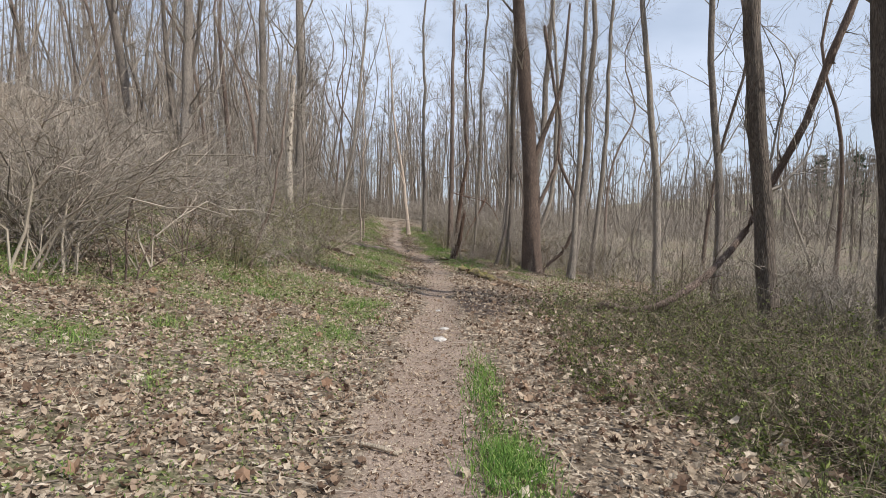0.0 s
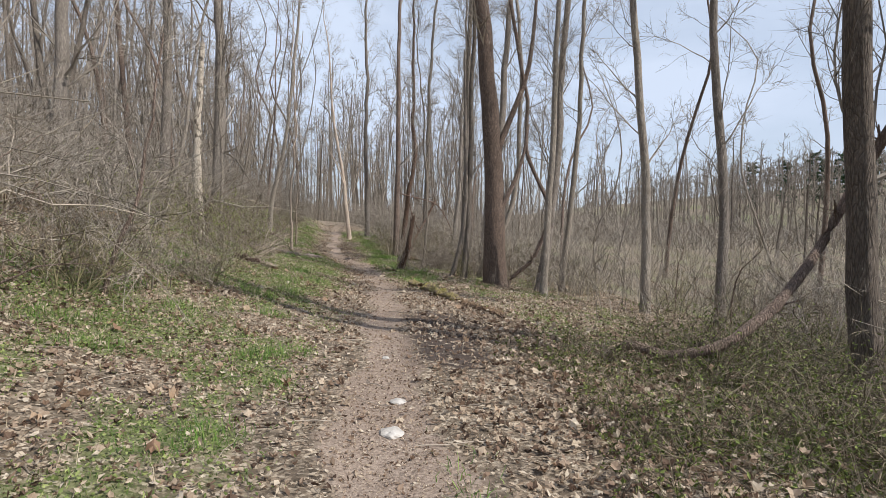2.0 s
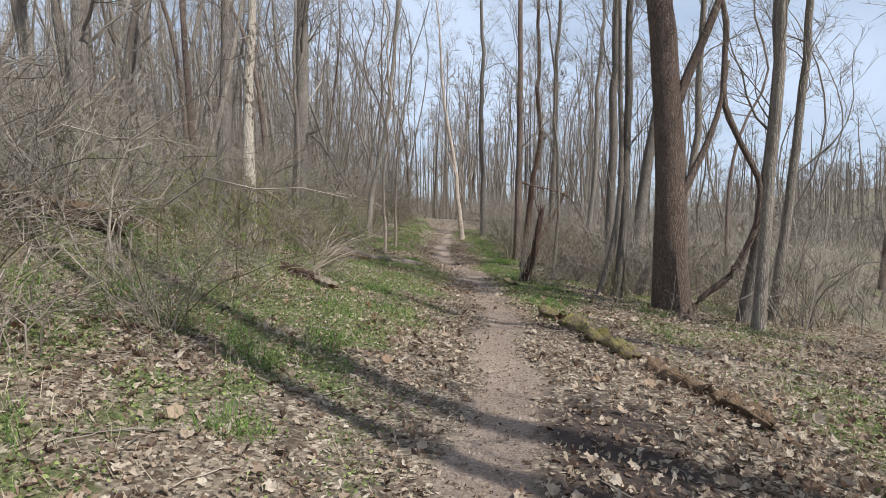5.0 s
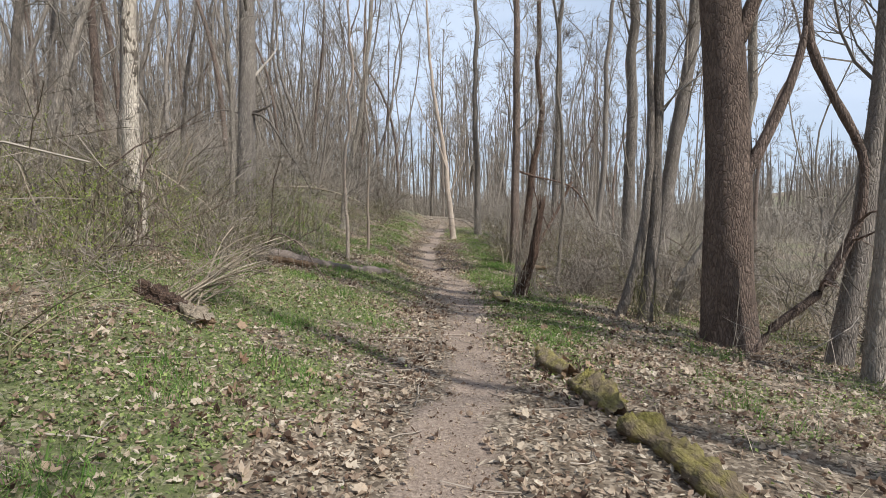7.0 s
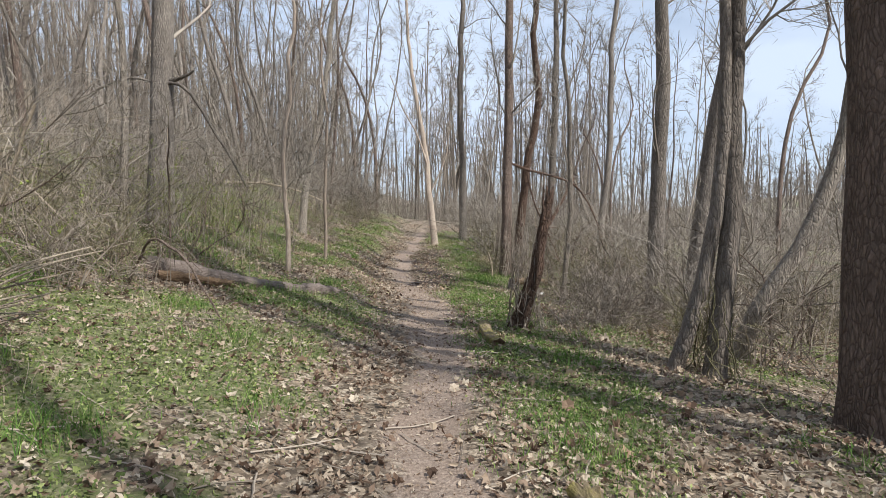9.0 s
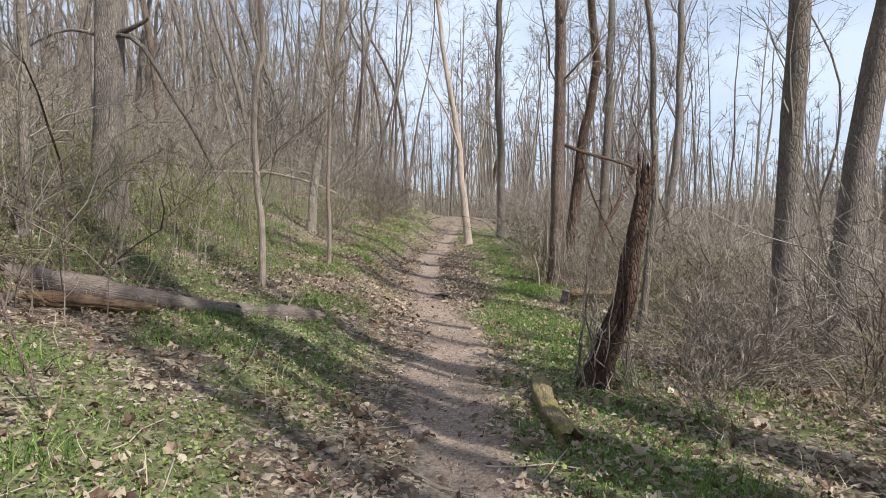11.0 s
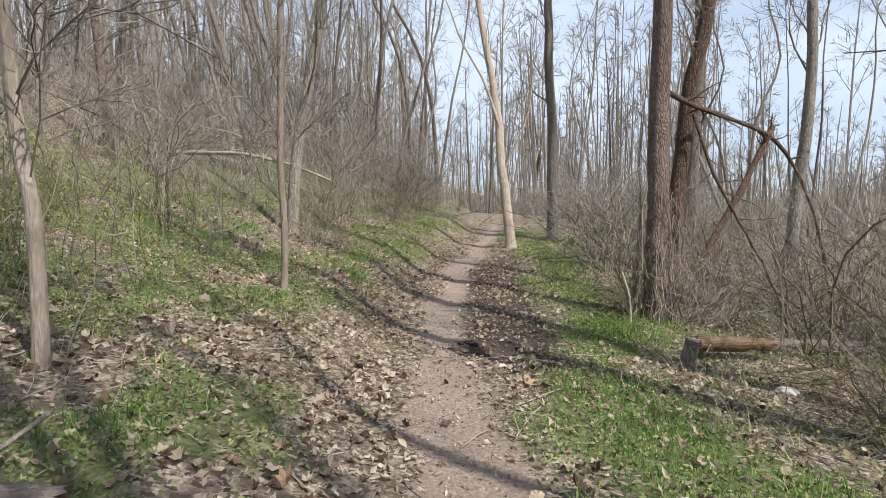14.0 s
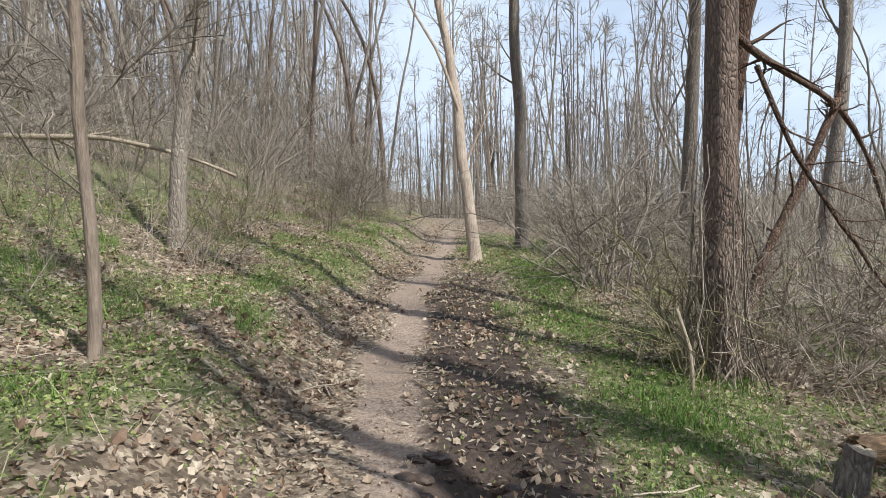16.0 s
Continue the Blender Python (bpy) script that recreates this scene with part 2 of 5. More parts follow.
def tubes(P, R, sides, rough=0.0, rng=None):
    """Tapered tubes along N lines of K places. Returns places and quads, tips closed by their taper."""
    P, R = np.asarray(P, float), np.asarray(R, float)
    n, kk, _ = P.shape
    T = np.gradient(P, axis=1)
    T /= np.linalg.norm(T, axis=2, keepdims=True) + 1e-9
    ref = np.where(np.abs(T[..., 2:3]) > 0.8, np.array([1.0, 0, 0]), np.array([0, 0, 1.0]))
    U = np.cross(T, ref)
    U /= np.linalg.norm(U, axis=2, keepdims=True) + 1e-9
    W = np.cross(T, U)
    a = np.arange(sides) * 2 * np.pi / sides
    rad = R[:, :, None] * np.ones(sides)
    if rough and rng is not None:
        rad = rad * (1 + rough * rng.normal(size=(n, 1, sides)) + 0.5 * rough * rng.normal(size=(n, kk, sides)))
    V = P[:, :, None, :] + rad[..., None] * (np.cos(a)[None, None, :, None] * U[:, :, None, :] + np.sin(a)[None, None, :, None] * W[:, :, None, :])
    idx = np.arange(n * kk * sides).reshape(n, kk, sides)
    A, B = idx[:, :-1, :], idx[:, 1:, :]
    F = np.stack([A, np.roll(A, -1, 2), np.roll(B, -1, 2), B], -1).reshape(-1, 4)
    return V.reshape(-1, 3), F


def ribbons(rng, P, R):
    """Flat strips along N lines, for the finest twigs; they end in a point."""
    n, kk, _ = P.shape
    d = P[:, -1] - P[:, 0]
    s = np.cross(d, rng.normal(size=d.shape))
    s /= np.linalg.norm(s, axis=1, keepdims=True) + 1e-9
    off = s[:, None, :] * R[..., None]
    body = np.stack([P - off, P + off], 2)[:, :-1].reshape(n, -1, 3)
    V = np.concatenate([body, P[:, -1:]], 1)
    m = 2 * (kk - 1) + 1
    base = np.arange(n)[:, None] * m
    quads = [base + [[2 * i, 2 * i + 1, 2 * i + 3, 2 * i + 2]] for i in range(kk - 2)]
    tris = base + [[m - 3, m - 2, m - 1]]
    return V.reshape(-1, 3), quads + [tris]


def join(pieces):
    V, F, o = [], [], 0
    for v, f in pieces:
        V.append(v)
        F.extend([q + o for q in (f if isinstance(f, list) else [f])])
        o += len(v)
    return np.concatenate(V), F


def along(P, s):
    """Places and directions at the shares s (N, M) of N lines."""
    n, kk, _ = P.shape
    x = np.clip(s, 0, 0.9999) * (kk - 1)
    i = x.astype(int)
    f = (x - i)[..., None]
    r = np.arange(n)[:, None]
    a, b = P[r, i], P[r, i + 1]
    d = b - a
    return a + f * d, d / (np.linalg.norm(d, axis=2, keepdims=True) + 1e-9)


def sprout(rng, P, R, per, lo, hi, length, angle, steps, up=0.1, wob=0.16, thick=0.55, tip=0.15):
    """Side shoots of N lines: per on each, between the shares lo and hi."""
    n = len(P)
    s = rng.uniform(lo, hi, (n, per))
    base, d = along(P, s)
    r0 = np.take_along_axis(R, np.minimum((s * (R.shape[1] - 1)).astype(int), R.shape[1] - 1), 1) * thick * rng.uniform(0.6, 1, (n, per))
    base, d, r0, s = base.reshape(-1, 3), d.reshape(-1, 3), r0.ravel(), s.ravel()
    side = np.cross(d, rng.normal(size=d.shape))
    side /= np.linalg.norm(side, axis=1, keepdims=True) + 1e-9
    an = np.radians(angle) * rng.uniform(0.65, 1.3, len(d))[:, None]
    d = np.cos(an) * d + np.sin(an) * side
    ln = length * rng.uniform(0.5, 1.15, len(d)) * (1.15 - 0.6 * (s - lo) / max(hi - lo, 1e-6))
    out = [base]
    for _ in range(steps - 1):
        d = d + wob * rng.normal(size=d.shape) + np.array([0, 0, up])
        d /= np.linalg.norm(d, axis=1, keepdims=True)
        out.append(out[-1] + d * (ln / (steps - 1))[:, None])
    Q = np.stack(out, 1)
    return Q, r0[:, None] * np.linspace(1, tip, steps)[None, :]


def stem(rng, pts, r, steps=14, wob=0.02, taper=0.3, flare=0.5):
    """A trunk line through a few places, with its radii and a flared foot."""
    pts = np.array(pts, float)
    seg = np.r_[0, np.cumsum(np.linalg.norm(np.diff(pts, axis=0), axis=1))]
    s = np.linspace(0, 1, steps) ** 1.25 * seg[-1]
    L = np.stack([np.interp(s, seg, pts[:, i]) for i in range(3)], 1)
    L[1:-1] = 0.25 * L[:-2] + 0.5 * L[1:-1] + 0.25 * L[2:]
    w = np.cumsum(rng.normal(size=(steps, 2)) * wob, axis=0) * np.linspace(0, 1, steps)[:, None]
    L[:, :2] += w
    R = r * (1 - (1 - taper) * (s / seg[-1]) ** 0.9) * (1 + flare * np.exp(-s / (1.6 * r + 0.12)))
    return L[None], R[None]


def plain(name, mesh, parent=None, label=""):
    ob = new(name, mesh)
    ob.parent = parent
    return tagged(ob, label)


def part(name, bm, material, parent, label=""):
    me = bpy.data.meshes.new(name)
    bm.to_mesh(me)
    bm.free()
    me.materials.append(material)
    return plain(name, me, parent, label)


# ---- the lie of the land ----
PATH_Y = [-60, 0, 5, 12, 17, 20, 23, 26, 29, 33, 40, 48, 56, 70, 100]
PATH_X = [0.5, -0.1, -0.1, -0.1, -0.2, -0.4, -0.8, -1.3, -2.15, -2.85, -3.3, -4.1, -6.0, -10, -20]


def path_x(y):
    return np.interp(y, PATH_Y, PATH_X)


def soft(v):
    return 0.5 * (v + np.sqrt(v * v + 0.16))


def swell(x, y):
    return (0.5 * np.sin(0.9 * x + 1.3 * np.sin(0.7 * y)) * np.cos(0.8 * y + 0.6 * x) + 0.3 * np.sin(2.3 * x + 0.9 * y) * np.sin(1.9 * y - 0.7 * x))


def land(x, y):
    """The height of the ground: a bank on one side of the path, a valley on the other, a ridge far off."""
    x, y = np.asarray(x, float), np.asarray(y, float)
    u = x - path_x(y)
    l, r = np.maximum(-u, 0), np.maximum(u - 0.4, 0)
    steep = np.interp(y, [8, 14, 24, 28], [0.29, 0.33, 0.34, 0.37])
    z = 0.17 * np.minimum(soft(l - 1.2), 1.6) + steep * np.clip(soft(l - 2.8), 0, 26) + 0.16 * np.clip(l - 28.8, 0, 200) - 0.035
    rise = np.clip((l - 0.55) / 0.95, 0, 1)
    z = z + np.interp(y, [8, 12, 17, 23, 25.5, 28], [0.03, 0.06, 0.13, 0.12, 0.2, 0.36]) * rise * rise * (3 - 2 * rise)
    z = z - 0.045 * np.minimum(r, 2) - 0.13 * np.clip(soft(r - 2), 0, 10) - 0.03 * np.clip(r - 12, 0, 40) + 0.15 * np.clip(r - 95, 0, 170)
    z = z + 0.07 * np.clip(soft(y - 29), 0, 22) + 0.018 * np.clip(y - 51, 0, 120)
    z = z - 0.035 * np.exp(-(u / 0.34) ** 2)                          # trodden hollow
    amp = np.clip((np.abs(u) - 0.3) / 2.0, 0, 1) * 0.07
    z = z + amp * swell(x, y) + 0.012 * np.sin(9 * x + 3 * np.sin(7 * y)) * np.sin(8 * y)
    z = z - 0.22 * np.exp(-((x + 1.62) ** 2 + (y - 28.75) ** 2) / 0.05)   # muddy hole
    return z


def at(x, y, dz=0.0):
    return Vector((x, y, float(land(x, y)) + dz))


def steps_of(edges):
    out = []
    for a, b, d in edges:
        out.append(np.arange(a, b, d))
    out.append([edges[-1][1]])
    return np.concatenate(out)


gx = steps_of([(-520, -120, 50), (-120, -40, 8), (-40, -12, 1.2), (-12, -5, 0.35), (-5, 4, 0.1), (4, 12, 0.35), (12, 40, 1.2), (40, 280, 8), (280, 620, 40)])
gy = steps_of([(-300, -60, 30), (-60, -10, 4), (-10, 1, 0.5), (1, 40, 0.13), (40, 60, 0.4), (60, 120, 3), (120, 760, 40)])
X, Y = np.meshgrid(gx, gy)
Z = land(X, Y)
gi = np.arange(X.size).reshape(X.shape)
quads = np.stack([gi[:-1, :-1], gi[:-1, 1:], gi[1:, 1:], gi[1:, :-1]], -1).reshape(-1, 4)
ground_me = mesh_of("ground", np.stack([X, Y, Z], -1).reshape(-1, 3), [quads], M_GROUND, True)


def trodden(x, y):
    u = x - path_x(y) + 0.08 * np.sin(1.7 * y) + 0.05 * np.sin(4.3 * y + 1)
    wide = np.interp(y, [0, 7, 10, 21, 24, 27, 29, 40, 46], [0.34, 0.26, 0.12, 0.08, 0.18, 0.15, 0.08, 0.04, -0.12])
    return np.clip(1.0 - (np.abs(u) - wide) / 0.34, 0, 1)


def muddy(x, y):
    u = x - path_x(y)
    a = np.exp(-((u - 0.75) / 0.55) ** 2) * np.clip((y - 27.3) / 1.2, 0, 1) * np.clip((38 - y) / 5, 0, 1)
    # dark mud, widened so its colour also stands for the bramble heap's shadow
    b = np.exp(-((u - 0.75) / 0.6) ** 2) * np.clip((y - 8.8) / 1.2, 0, 1) * np.clip((14.5 - y) / 1.5, 0, 1) * 0.8
    hole = 1.3 * np.exp(-((x + 1.62) ** 2 / 0.09 + (y - 28.75) ** 2 / 0.16))
    return np.clip(np.maximum.reduce([a, b, hole]), 0, 1)


def grassy(x, y):
    """Where grass and weeds have come up, 0 to 1."""
    u = x - path_x(y)
    n = 0.42 + 0.36 * np.sin(1.1 * x + 2.1 * np.sin(0.55 * y)) * np.sin(0.8 * y + 1.4 * np.sin(0.6 * x)) + 0.3 * np.sin(2.9 * x + 1.7 * y) * np.sin(2.5 * y - 1.1 * x) + 0.22 * np.sin(6.3 * x - 2.1 * y) * np.sin(5.7 * y + 2.4 * x)
    bank = np.clip((-u - 0.5) / 0.9, 0, 1) * np.clip((14 + u) / 7, 0, 1) * np.clip((y - 1) / 7, 0.5, 1) * 1.25
    verge = np.exp(-((u - 1.15) / 0.7) ** 2) * np.clip((y - 16.5) / 4, 0, 1) * 1.35 * np.clip((48 - y) / 8, 0, 1)
    verge = np.maximum(verge, np.exp(-((u - 1.8) / 0.5) ** 2) * np.clip((y - 28.5) / 2, 0, 1) * np.clip((42 - y) / 6, 0, 1) * 1.5)
    lush = np.exp(-(((x - 0.42) / 0.2) ** 2 + ((y - 3.6) / 0.5) ** 2)) * 1.6 + np.exp(-(((x - 0.36) / 0.16) ** 2 + ((y - 5.4) / 1.0) ** 2))
    right = np.clip((u - 1.6) / 1.0, 0, 1) * 0.7
    return np.clip(np.maximum.reduce([bank, verge, right]) * n * 1.75 + lush, 0, 1) * (1 - trodden(x, y)) * (1 - 0.8 * muddy(x, y))


for nm, fn in (("trodden", trodden), ("muddy", muddy), ("grassy", grassy)):
    a = ground_me.attributes.new(nm, "FLOAT", "POINT")
    a.data.foreach_set("value", fn(X, Y).ravel().astype(np.float32))
ground = tagged(new("ground", ground_me), "trodden earth path through leaf litter and grass on a wooded slope", "ground", kind="structure")


# ---- trees ----
def crown_of(rng, P, R, low, limbs, reach, dense=1.0, angle=38, up=0.12):
    """Limbs, branches and twigs of one stem."""
    L1, R1 = sprout(rng, P, R, limbs, low, 0.98, reach, angle, 7, up, 0.2, 0.25, 0.2)
    L2, R2 = sprout(rng, L1, R1, max(3, int(8 * dense)), 0.15, 0.98, reach * 0.45, 42, 4, 0.06, 0.22, 0.55, 0.25)
    L3, R3 = sprout(rng, L2, R2, max(3, int(6 * dense)), 0.12, 0.98, reach * 0.24, 45, 3, 0.05, 0.25, 0.7, 0.6)
    L4, R4 = sprout(rng, L3, R3, 2, 0.2, 0.95, reach * 0.13, 45, 2, 0.05, 0.2, 0.9, 0.8)
    R1, R2, R3, R4 = np.maximum(R1, 0.006), np.maximum(R2, 0.0042), np.maximum(R3, 0.0032), np.maximum(R4, 0.0028)
    return join([tubes(L1, R1, 4), tubes(L2, R2, 3), ribbons(rng, L3, R3), ribbons(rng, L4, R4)])


def far_crown(rng, P, R, low, limbs, reach):
    """The same for trees that stay far off: fewer, flatter pieces."""
    L1, R1 = sprout(rng, P, R, limbs, low, 0.98, reach, 46, 5, 0.1, 0.22, 0.27, 0.25)
    L2, R2 = sprout(rng, L1, R1, 6, 0.15, 0.98, reach * 0.45, 42, 4, 0.06, 0.22, 0.6, 0.3)
    L3, R3 = sprout(rng, L2, R2, 6, 0.1, 0.98, reach * 0.26, 45, 2, 0.05, 0.2, 0.8, 0.8)
    return join([tubes(L1, np.maximum(R1, 0.008), 3), ribbons(rng, L2, np.maximum(R2, 0.0068)), ribbons(rng, L3, np.maximum(R3, 0.0056))])


def limbs_of(rng, lines, sides=6):
    """Single bent limbs given as (places, radius)."""
    out = []
    for pts, r in lines:
        P, R = stem(rng, pts, r, 10, 0.012, 0.35, 0.0)
        out.append(tubes(P, R, sides))
    return join(out)


def tree(label, x, y, r, bend, mat, h=17.0, low=0.22, limbs=18, reach=3.0, dense=1.0, twig=None, seed=1, name="tree", extra=(), group="", sides=14, taper=0.3, flare=0.55, wob=0.07, top=True, rough=0.035):
    """One tree. bend: (height, sideways, ahead) places that the trunk passes; extra: (part name, places, radius)."""
    rng = np.random.default_rng(seed)
    pts = [(0, 0, -0.35), (0, 0, 0.0)] + [(a, b, z) for z, a, b in bend]
    if top:
        z, a, b = bend[-1]
        z0, a0, b0 = bend[-2] if len(bend) > 1 else (0, 0, 0)
        k = 0.4 * (h - z) / max(z - z0, 0.5)
        pts.append((a + (a - a0) * k, b + (b - b0) * k, h))
    P, R = stem(rng, pts, r, 26, wob, taper, flare)
    base = at(x, y)
    ob = new(name)
    ob.location = base
    tagged(ob, label, "tree" if name in ("tree", "sapling") else "tree trunk", group)
    V, F = tubes(P, R, sides, rough, rng)
    if not top:
        # splintered top: a ragged rim and a closing fan
        V = V.copy()
        V[-sides:, 2] += rng.uniform(-0.1, 0.16, sides)
        V = np.concatenate([V, V[-sides:].mean(0, keepdims=True) - [[0, 0, 0.12]]])
        n = len(V) - 1
        rim = np.arange(n - sides, n)
        cap = np.stack([rim, np.roll(rim, -1), np.full(sides, n)], 1)
        plain("trunk", mesh_of("trunk", V, [F, cap], mat, True), ob)
    else:
        plain("trunk", mesh_of("trunk", V, [F], mat, True), ob)
    if limbs:
        V, F = crown_of(rng, P, R, low, limbs, reach, dense)
        plain("crown", mesh_of("crown", V, F, twig or M_TWIG), ob, "bare branches and fine twigs")
    for nm, pts, rr in extra:
        V, F = limbs_of(rng, [(pts, rr)])
        plain(nm, mesh_of(nm, V, F, mat, True), ob)
    return ob


# trees beside the path, in the order in which they are passed
tree("furrowed grey-brown tree trunk leaning among brambles", 5.2, 9.4, 0.165, [(2.3, -0.22, -0.1), (4.6, -0.6, -0.3)], M_BARK_FURROW, 16, 0.21, 16, 2.6, seed=3)
tree("stout dark tree with a forked top among brambles", 6.75, 8.7, 0.275, [(3.0, -0.05, 0), (4.4, -0.12, 0)], M_BARK_FURROW, 17, 0.22, 16, 3.0, seed=4, flare=0.4,
     extra=[("limb", [(0.0, 0, 2.7), (0.3, 0.03, 3.3), (0.6, 0.05, 3.95), (0.85, 0.1, 5.0), (1.3, 0.1, 8.0)], 0.1)])
tree("slender grey tree with smooth bark", 6.2, 17.3, 0.125, [(3, -0.05, 0), (6, -0.35, 0)], M_BARK_PALE, 16, 0.24, 18, 2.2, seed=5)
tree("slender dark tree standing on the valley side", 7.3, 15.9, 0.125, [(3, 0.1, 0), (6, -0.15, 0)], M_BARK, 17, 0.21, 18, 2.4, seed=6)
tree("grey tree standing on the valley side", 8.95, 12.0, 0.19, [(3, 0.05, 0), (6, 0.0, 0)], M_BARK, 17, 0.21, 18, 2.4, seed=7)
tree("thick dark brown tree trunk beside the path", 2.98, 20.0, 0.31, [(2.0, 0.0, 0), (3.5, -0.02, 0), (6, -0.15, 0)], M_BARK_DARK, 17, 0.45, 13, 2.8, seed=8, sides=20, flare=0.35,
     extra=[("limb", [(0.0, 0, 3.9), (0.15, -0.03, 4.4), (0.5, -0.05, 5.2), (0.85, -0.1, 6.2), (1.1, 0, 9)], 0.1), ("limb", [(0.02, -0.1, 2.1), (0.24, -0.18, 2.55), (0.46, -0.2, 3.1), (0.66, -0.2, 3.7), (0.8, -0.15, 4.6)], 0.085)])
tree("pale grey tree leaning outward over the slope", 4.2, 19.85, 0.14, [(1.5, 0.25, 0), (4.6, 0.68, 0)], M_BARK, 16, 0.27, 16, 2.4, seed=9)
tree("pale grey tree with smooth bark", 4.05, 18.85, 0.105, [(2.0, 0.1, 0), (5, 0.3, 0)], M_BARK_PALE, 15, 0.27, 16, 2.2, seed=10)
tree("pale grey tree with smooth bark", 5.15, 20.9, 0.1, [(2.5, 0.15, 0), (6, 0.35, 0)], M_BARK_PALE, 15, 0.27, 16, 2.2, seed=11)
tree("slender grey tree beside twin stems", 2.2, 21.45, 0.1, [(2.0, 0.16, 0), (4.0, 0.2, 0)], M_BARK, 14, 0.27, 16, 2.0, seed=12,
     extra=[("second_stem", [(-0.42, 0.1, -0.15), (-0.2, 0.02, 0.5), (-0.06, 0, 1.1), (0.1, 0, 2.2), (0.02, 0, 4.0), (-0.1, 0, 7.0)], 0.085)])
tree("straight grey-brown tree behind the verge", 3.55, 26.5, 0.185, [(2.0, 0.1, 0), (5, 0.35, 0)], M_BARK, 17, 0.24, 18, 2.6, seed=13)
tree("bent pale tree curving up from the slope", 2.85, 22.6, 0.1, [(0.6, 0.22, 0), (1.4, 0.7, 0), (2.5, 1.08, 0), (3.6, 1.28, 0), (4.8, 1.2, 0)], M_BARK_PALE, 13, 0.30, 13, 2.0, seed=14)
tree("broken leaning tree stub with dark rotten bark", 0.3, 23.36, 0.118, [(0.47, 0.16, -0.04), (0.77, 0.25, -0.04), (1.27, 0.31, -0.03), (1.7, 0.35, -0.03), (1.82, 0.36, -0.03)], M_BARK_BROWN, 1.9, seed=16, limbs=0, top=False, taper=0.42, name="tree_snag", sides=26, wob=0.012, flare=0.45, rough=0.1,
     extra=[("splinter", [(0.32, -0.05, 1.3), (0.34, -0.06, 1.65), (0.34, -0.06, 1.92)], 0.03), ("splinter", [(0.36, 0.02, 1.3), (0.4, 0.03, 1.6), (0.42, 0.03, 1.82)], 0.026), ("loose_bark", [(0.2, -0.13, 0.4), (0.28, -0.15, 0.75), (0.29, -0.13, 1.15), (0.32, -0.12, 1.3)], 0.035), ("loose_bark", [(0.1, -0.15, 0.0), (0.12, -0.16, 0.22), (0.2, -0.14, 0.5)], 0.05)])
tree("brown tree with crooked trunk and flaking bark", 0.62, 32.2, 0.135, [(0.9, -0.02, 0), (2.1, 0.28, 0), (3.3, 0.3, 0), (4.0, 0.55, 0), (5.0, 0.66, 0)], M_BARK_BROWN, 13, 0.33, 16, 2.0, seed=17)
tree("straight brown tree wrapped with dry climbers", 0.22, 30.8, 0.15, [(2.0, 0.0, 0), (5, -0.08, 0)], M_BARK_DARK, 17, 0.27, 18, 2.6, seed=18, sides=18)
tree("slim grey sapling on the grassy verge", 1.25, 26.7, 0.055, [(1.5, 0.1, 0), (3.0, 0.05, 0)], M_BARK_PALE, 10, 0.18, 18, 1.3, seed=19, name="sapling")
tree("straight grey-brown tree at the valley edge", 2.75, 26.0, 0.15, [(2.0, 0.06, 0), (5, 0.2, 0)], M_BARK, 16, 0.24, 18, 2.4, seed=20)
tree("barkless pale leaning tree with a forked top", -2.34, 37.5, 0.135, [(1.3, -0.12, 0), (3.0, -0.3, 0), (4.6, -0.55, 0), (6.5, -0.9, 0.1)], M_WHITE, 14, 0.34, 20, 2.4, seed=21, taper=0.1,
     extra=[("fork", [(-0.3, 0, 3.0), (-0.7, 0.05, 4.2), (-1.25, 0.1, 5.0), (-1.8, 0.1, 6.4)], 0.045), ("fork", [(-0.16, 0, 2.0), (0.15, 0, 2.7), (0.42, 0.05, 3.4), (0.5, 0, 4.4)], 0.03)])
tree("straight dark tree beside the pale one", -1.42, 40.0, 0.165, [(2.0, -0.03, 0), (5, -0.2, 0)], M_BARK, 17, 0.24, 18, 2.6, seed=22)
tree("grey forest tree at the verge", 2.0, 38.8, 0.16, [(2.0, 0.0, 0), (5, 0.15, 0)], M_BARK, 17, 0.24, 18, 2.6, seed=23)
tree("grey forest tree with crooked top", 3.5, 36.3, 0.13, [(2.0, 0.1, 0), (5, 0.35, 0)], M_BARK, 16, 0.24, 16, 2.4, seed=24)
tree("grey tree trunk with fissured bark on the bank", -6.6, 26.5, 0.24, [(2.0, 0.0, 0), (5, -0.02, 0)], M_BARK, 18, 0.25, 18, 3.0, seed=25, sides=20,
     extra=[("broken_limb", [(0.1, -0.05, 2.7), (0.4, -0.1, 2.78), (0.75, -0.15, 2.5), (1.1, -0.2, 1.9), (1.5, -0.2, 1.3), (1.8, -0.2, 0.7)], 0.04), ("broken_limb", [(0.1, 0, 2.75), (0.45, -0.1, 2.8), (0.68, -0.1, 2.95)], 0.06), ("broken_limb", [(-0.1, -0.05, 2.75), (-0.5, -0.15, 2.85), (-1.0, -0.2, 2.7), (-1.5, -0.3, 2.3)], 0.03)])
tree("dead standing snag with peeled pale patches", -5.3, 20.1, 0.155, [(1.5, -0.03, 0), (3.5, -0.02, 0), (4.6, 0.06, 0)], M_SNAG, 5.2, seed=26, limbs=3, low=0.6, reach=0.7, taper=0.45, name="tree_snag", sides=18, wob=0.01)
tree("slim pale sapling on the bank", -4.08, 29.1, 0.042, [(1.5, 0.02, 0), (3.0, 0.1, 0)], M_WHITE, 9, 0.15, 18, 1.3, seed=27, name="sapling")
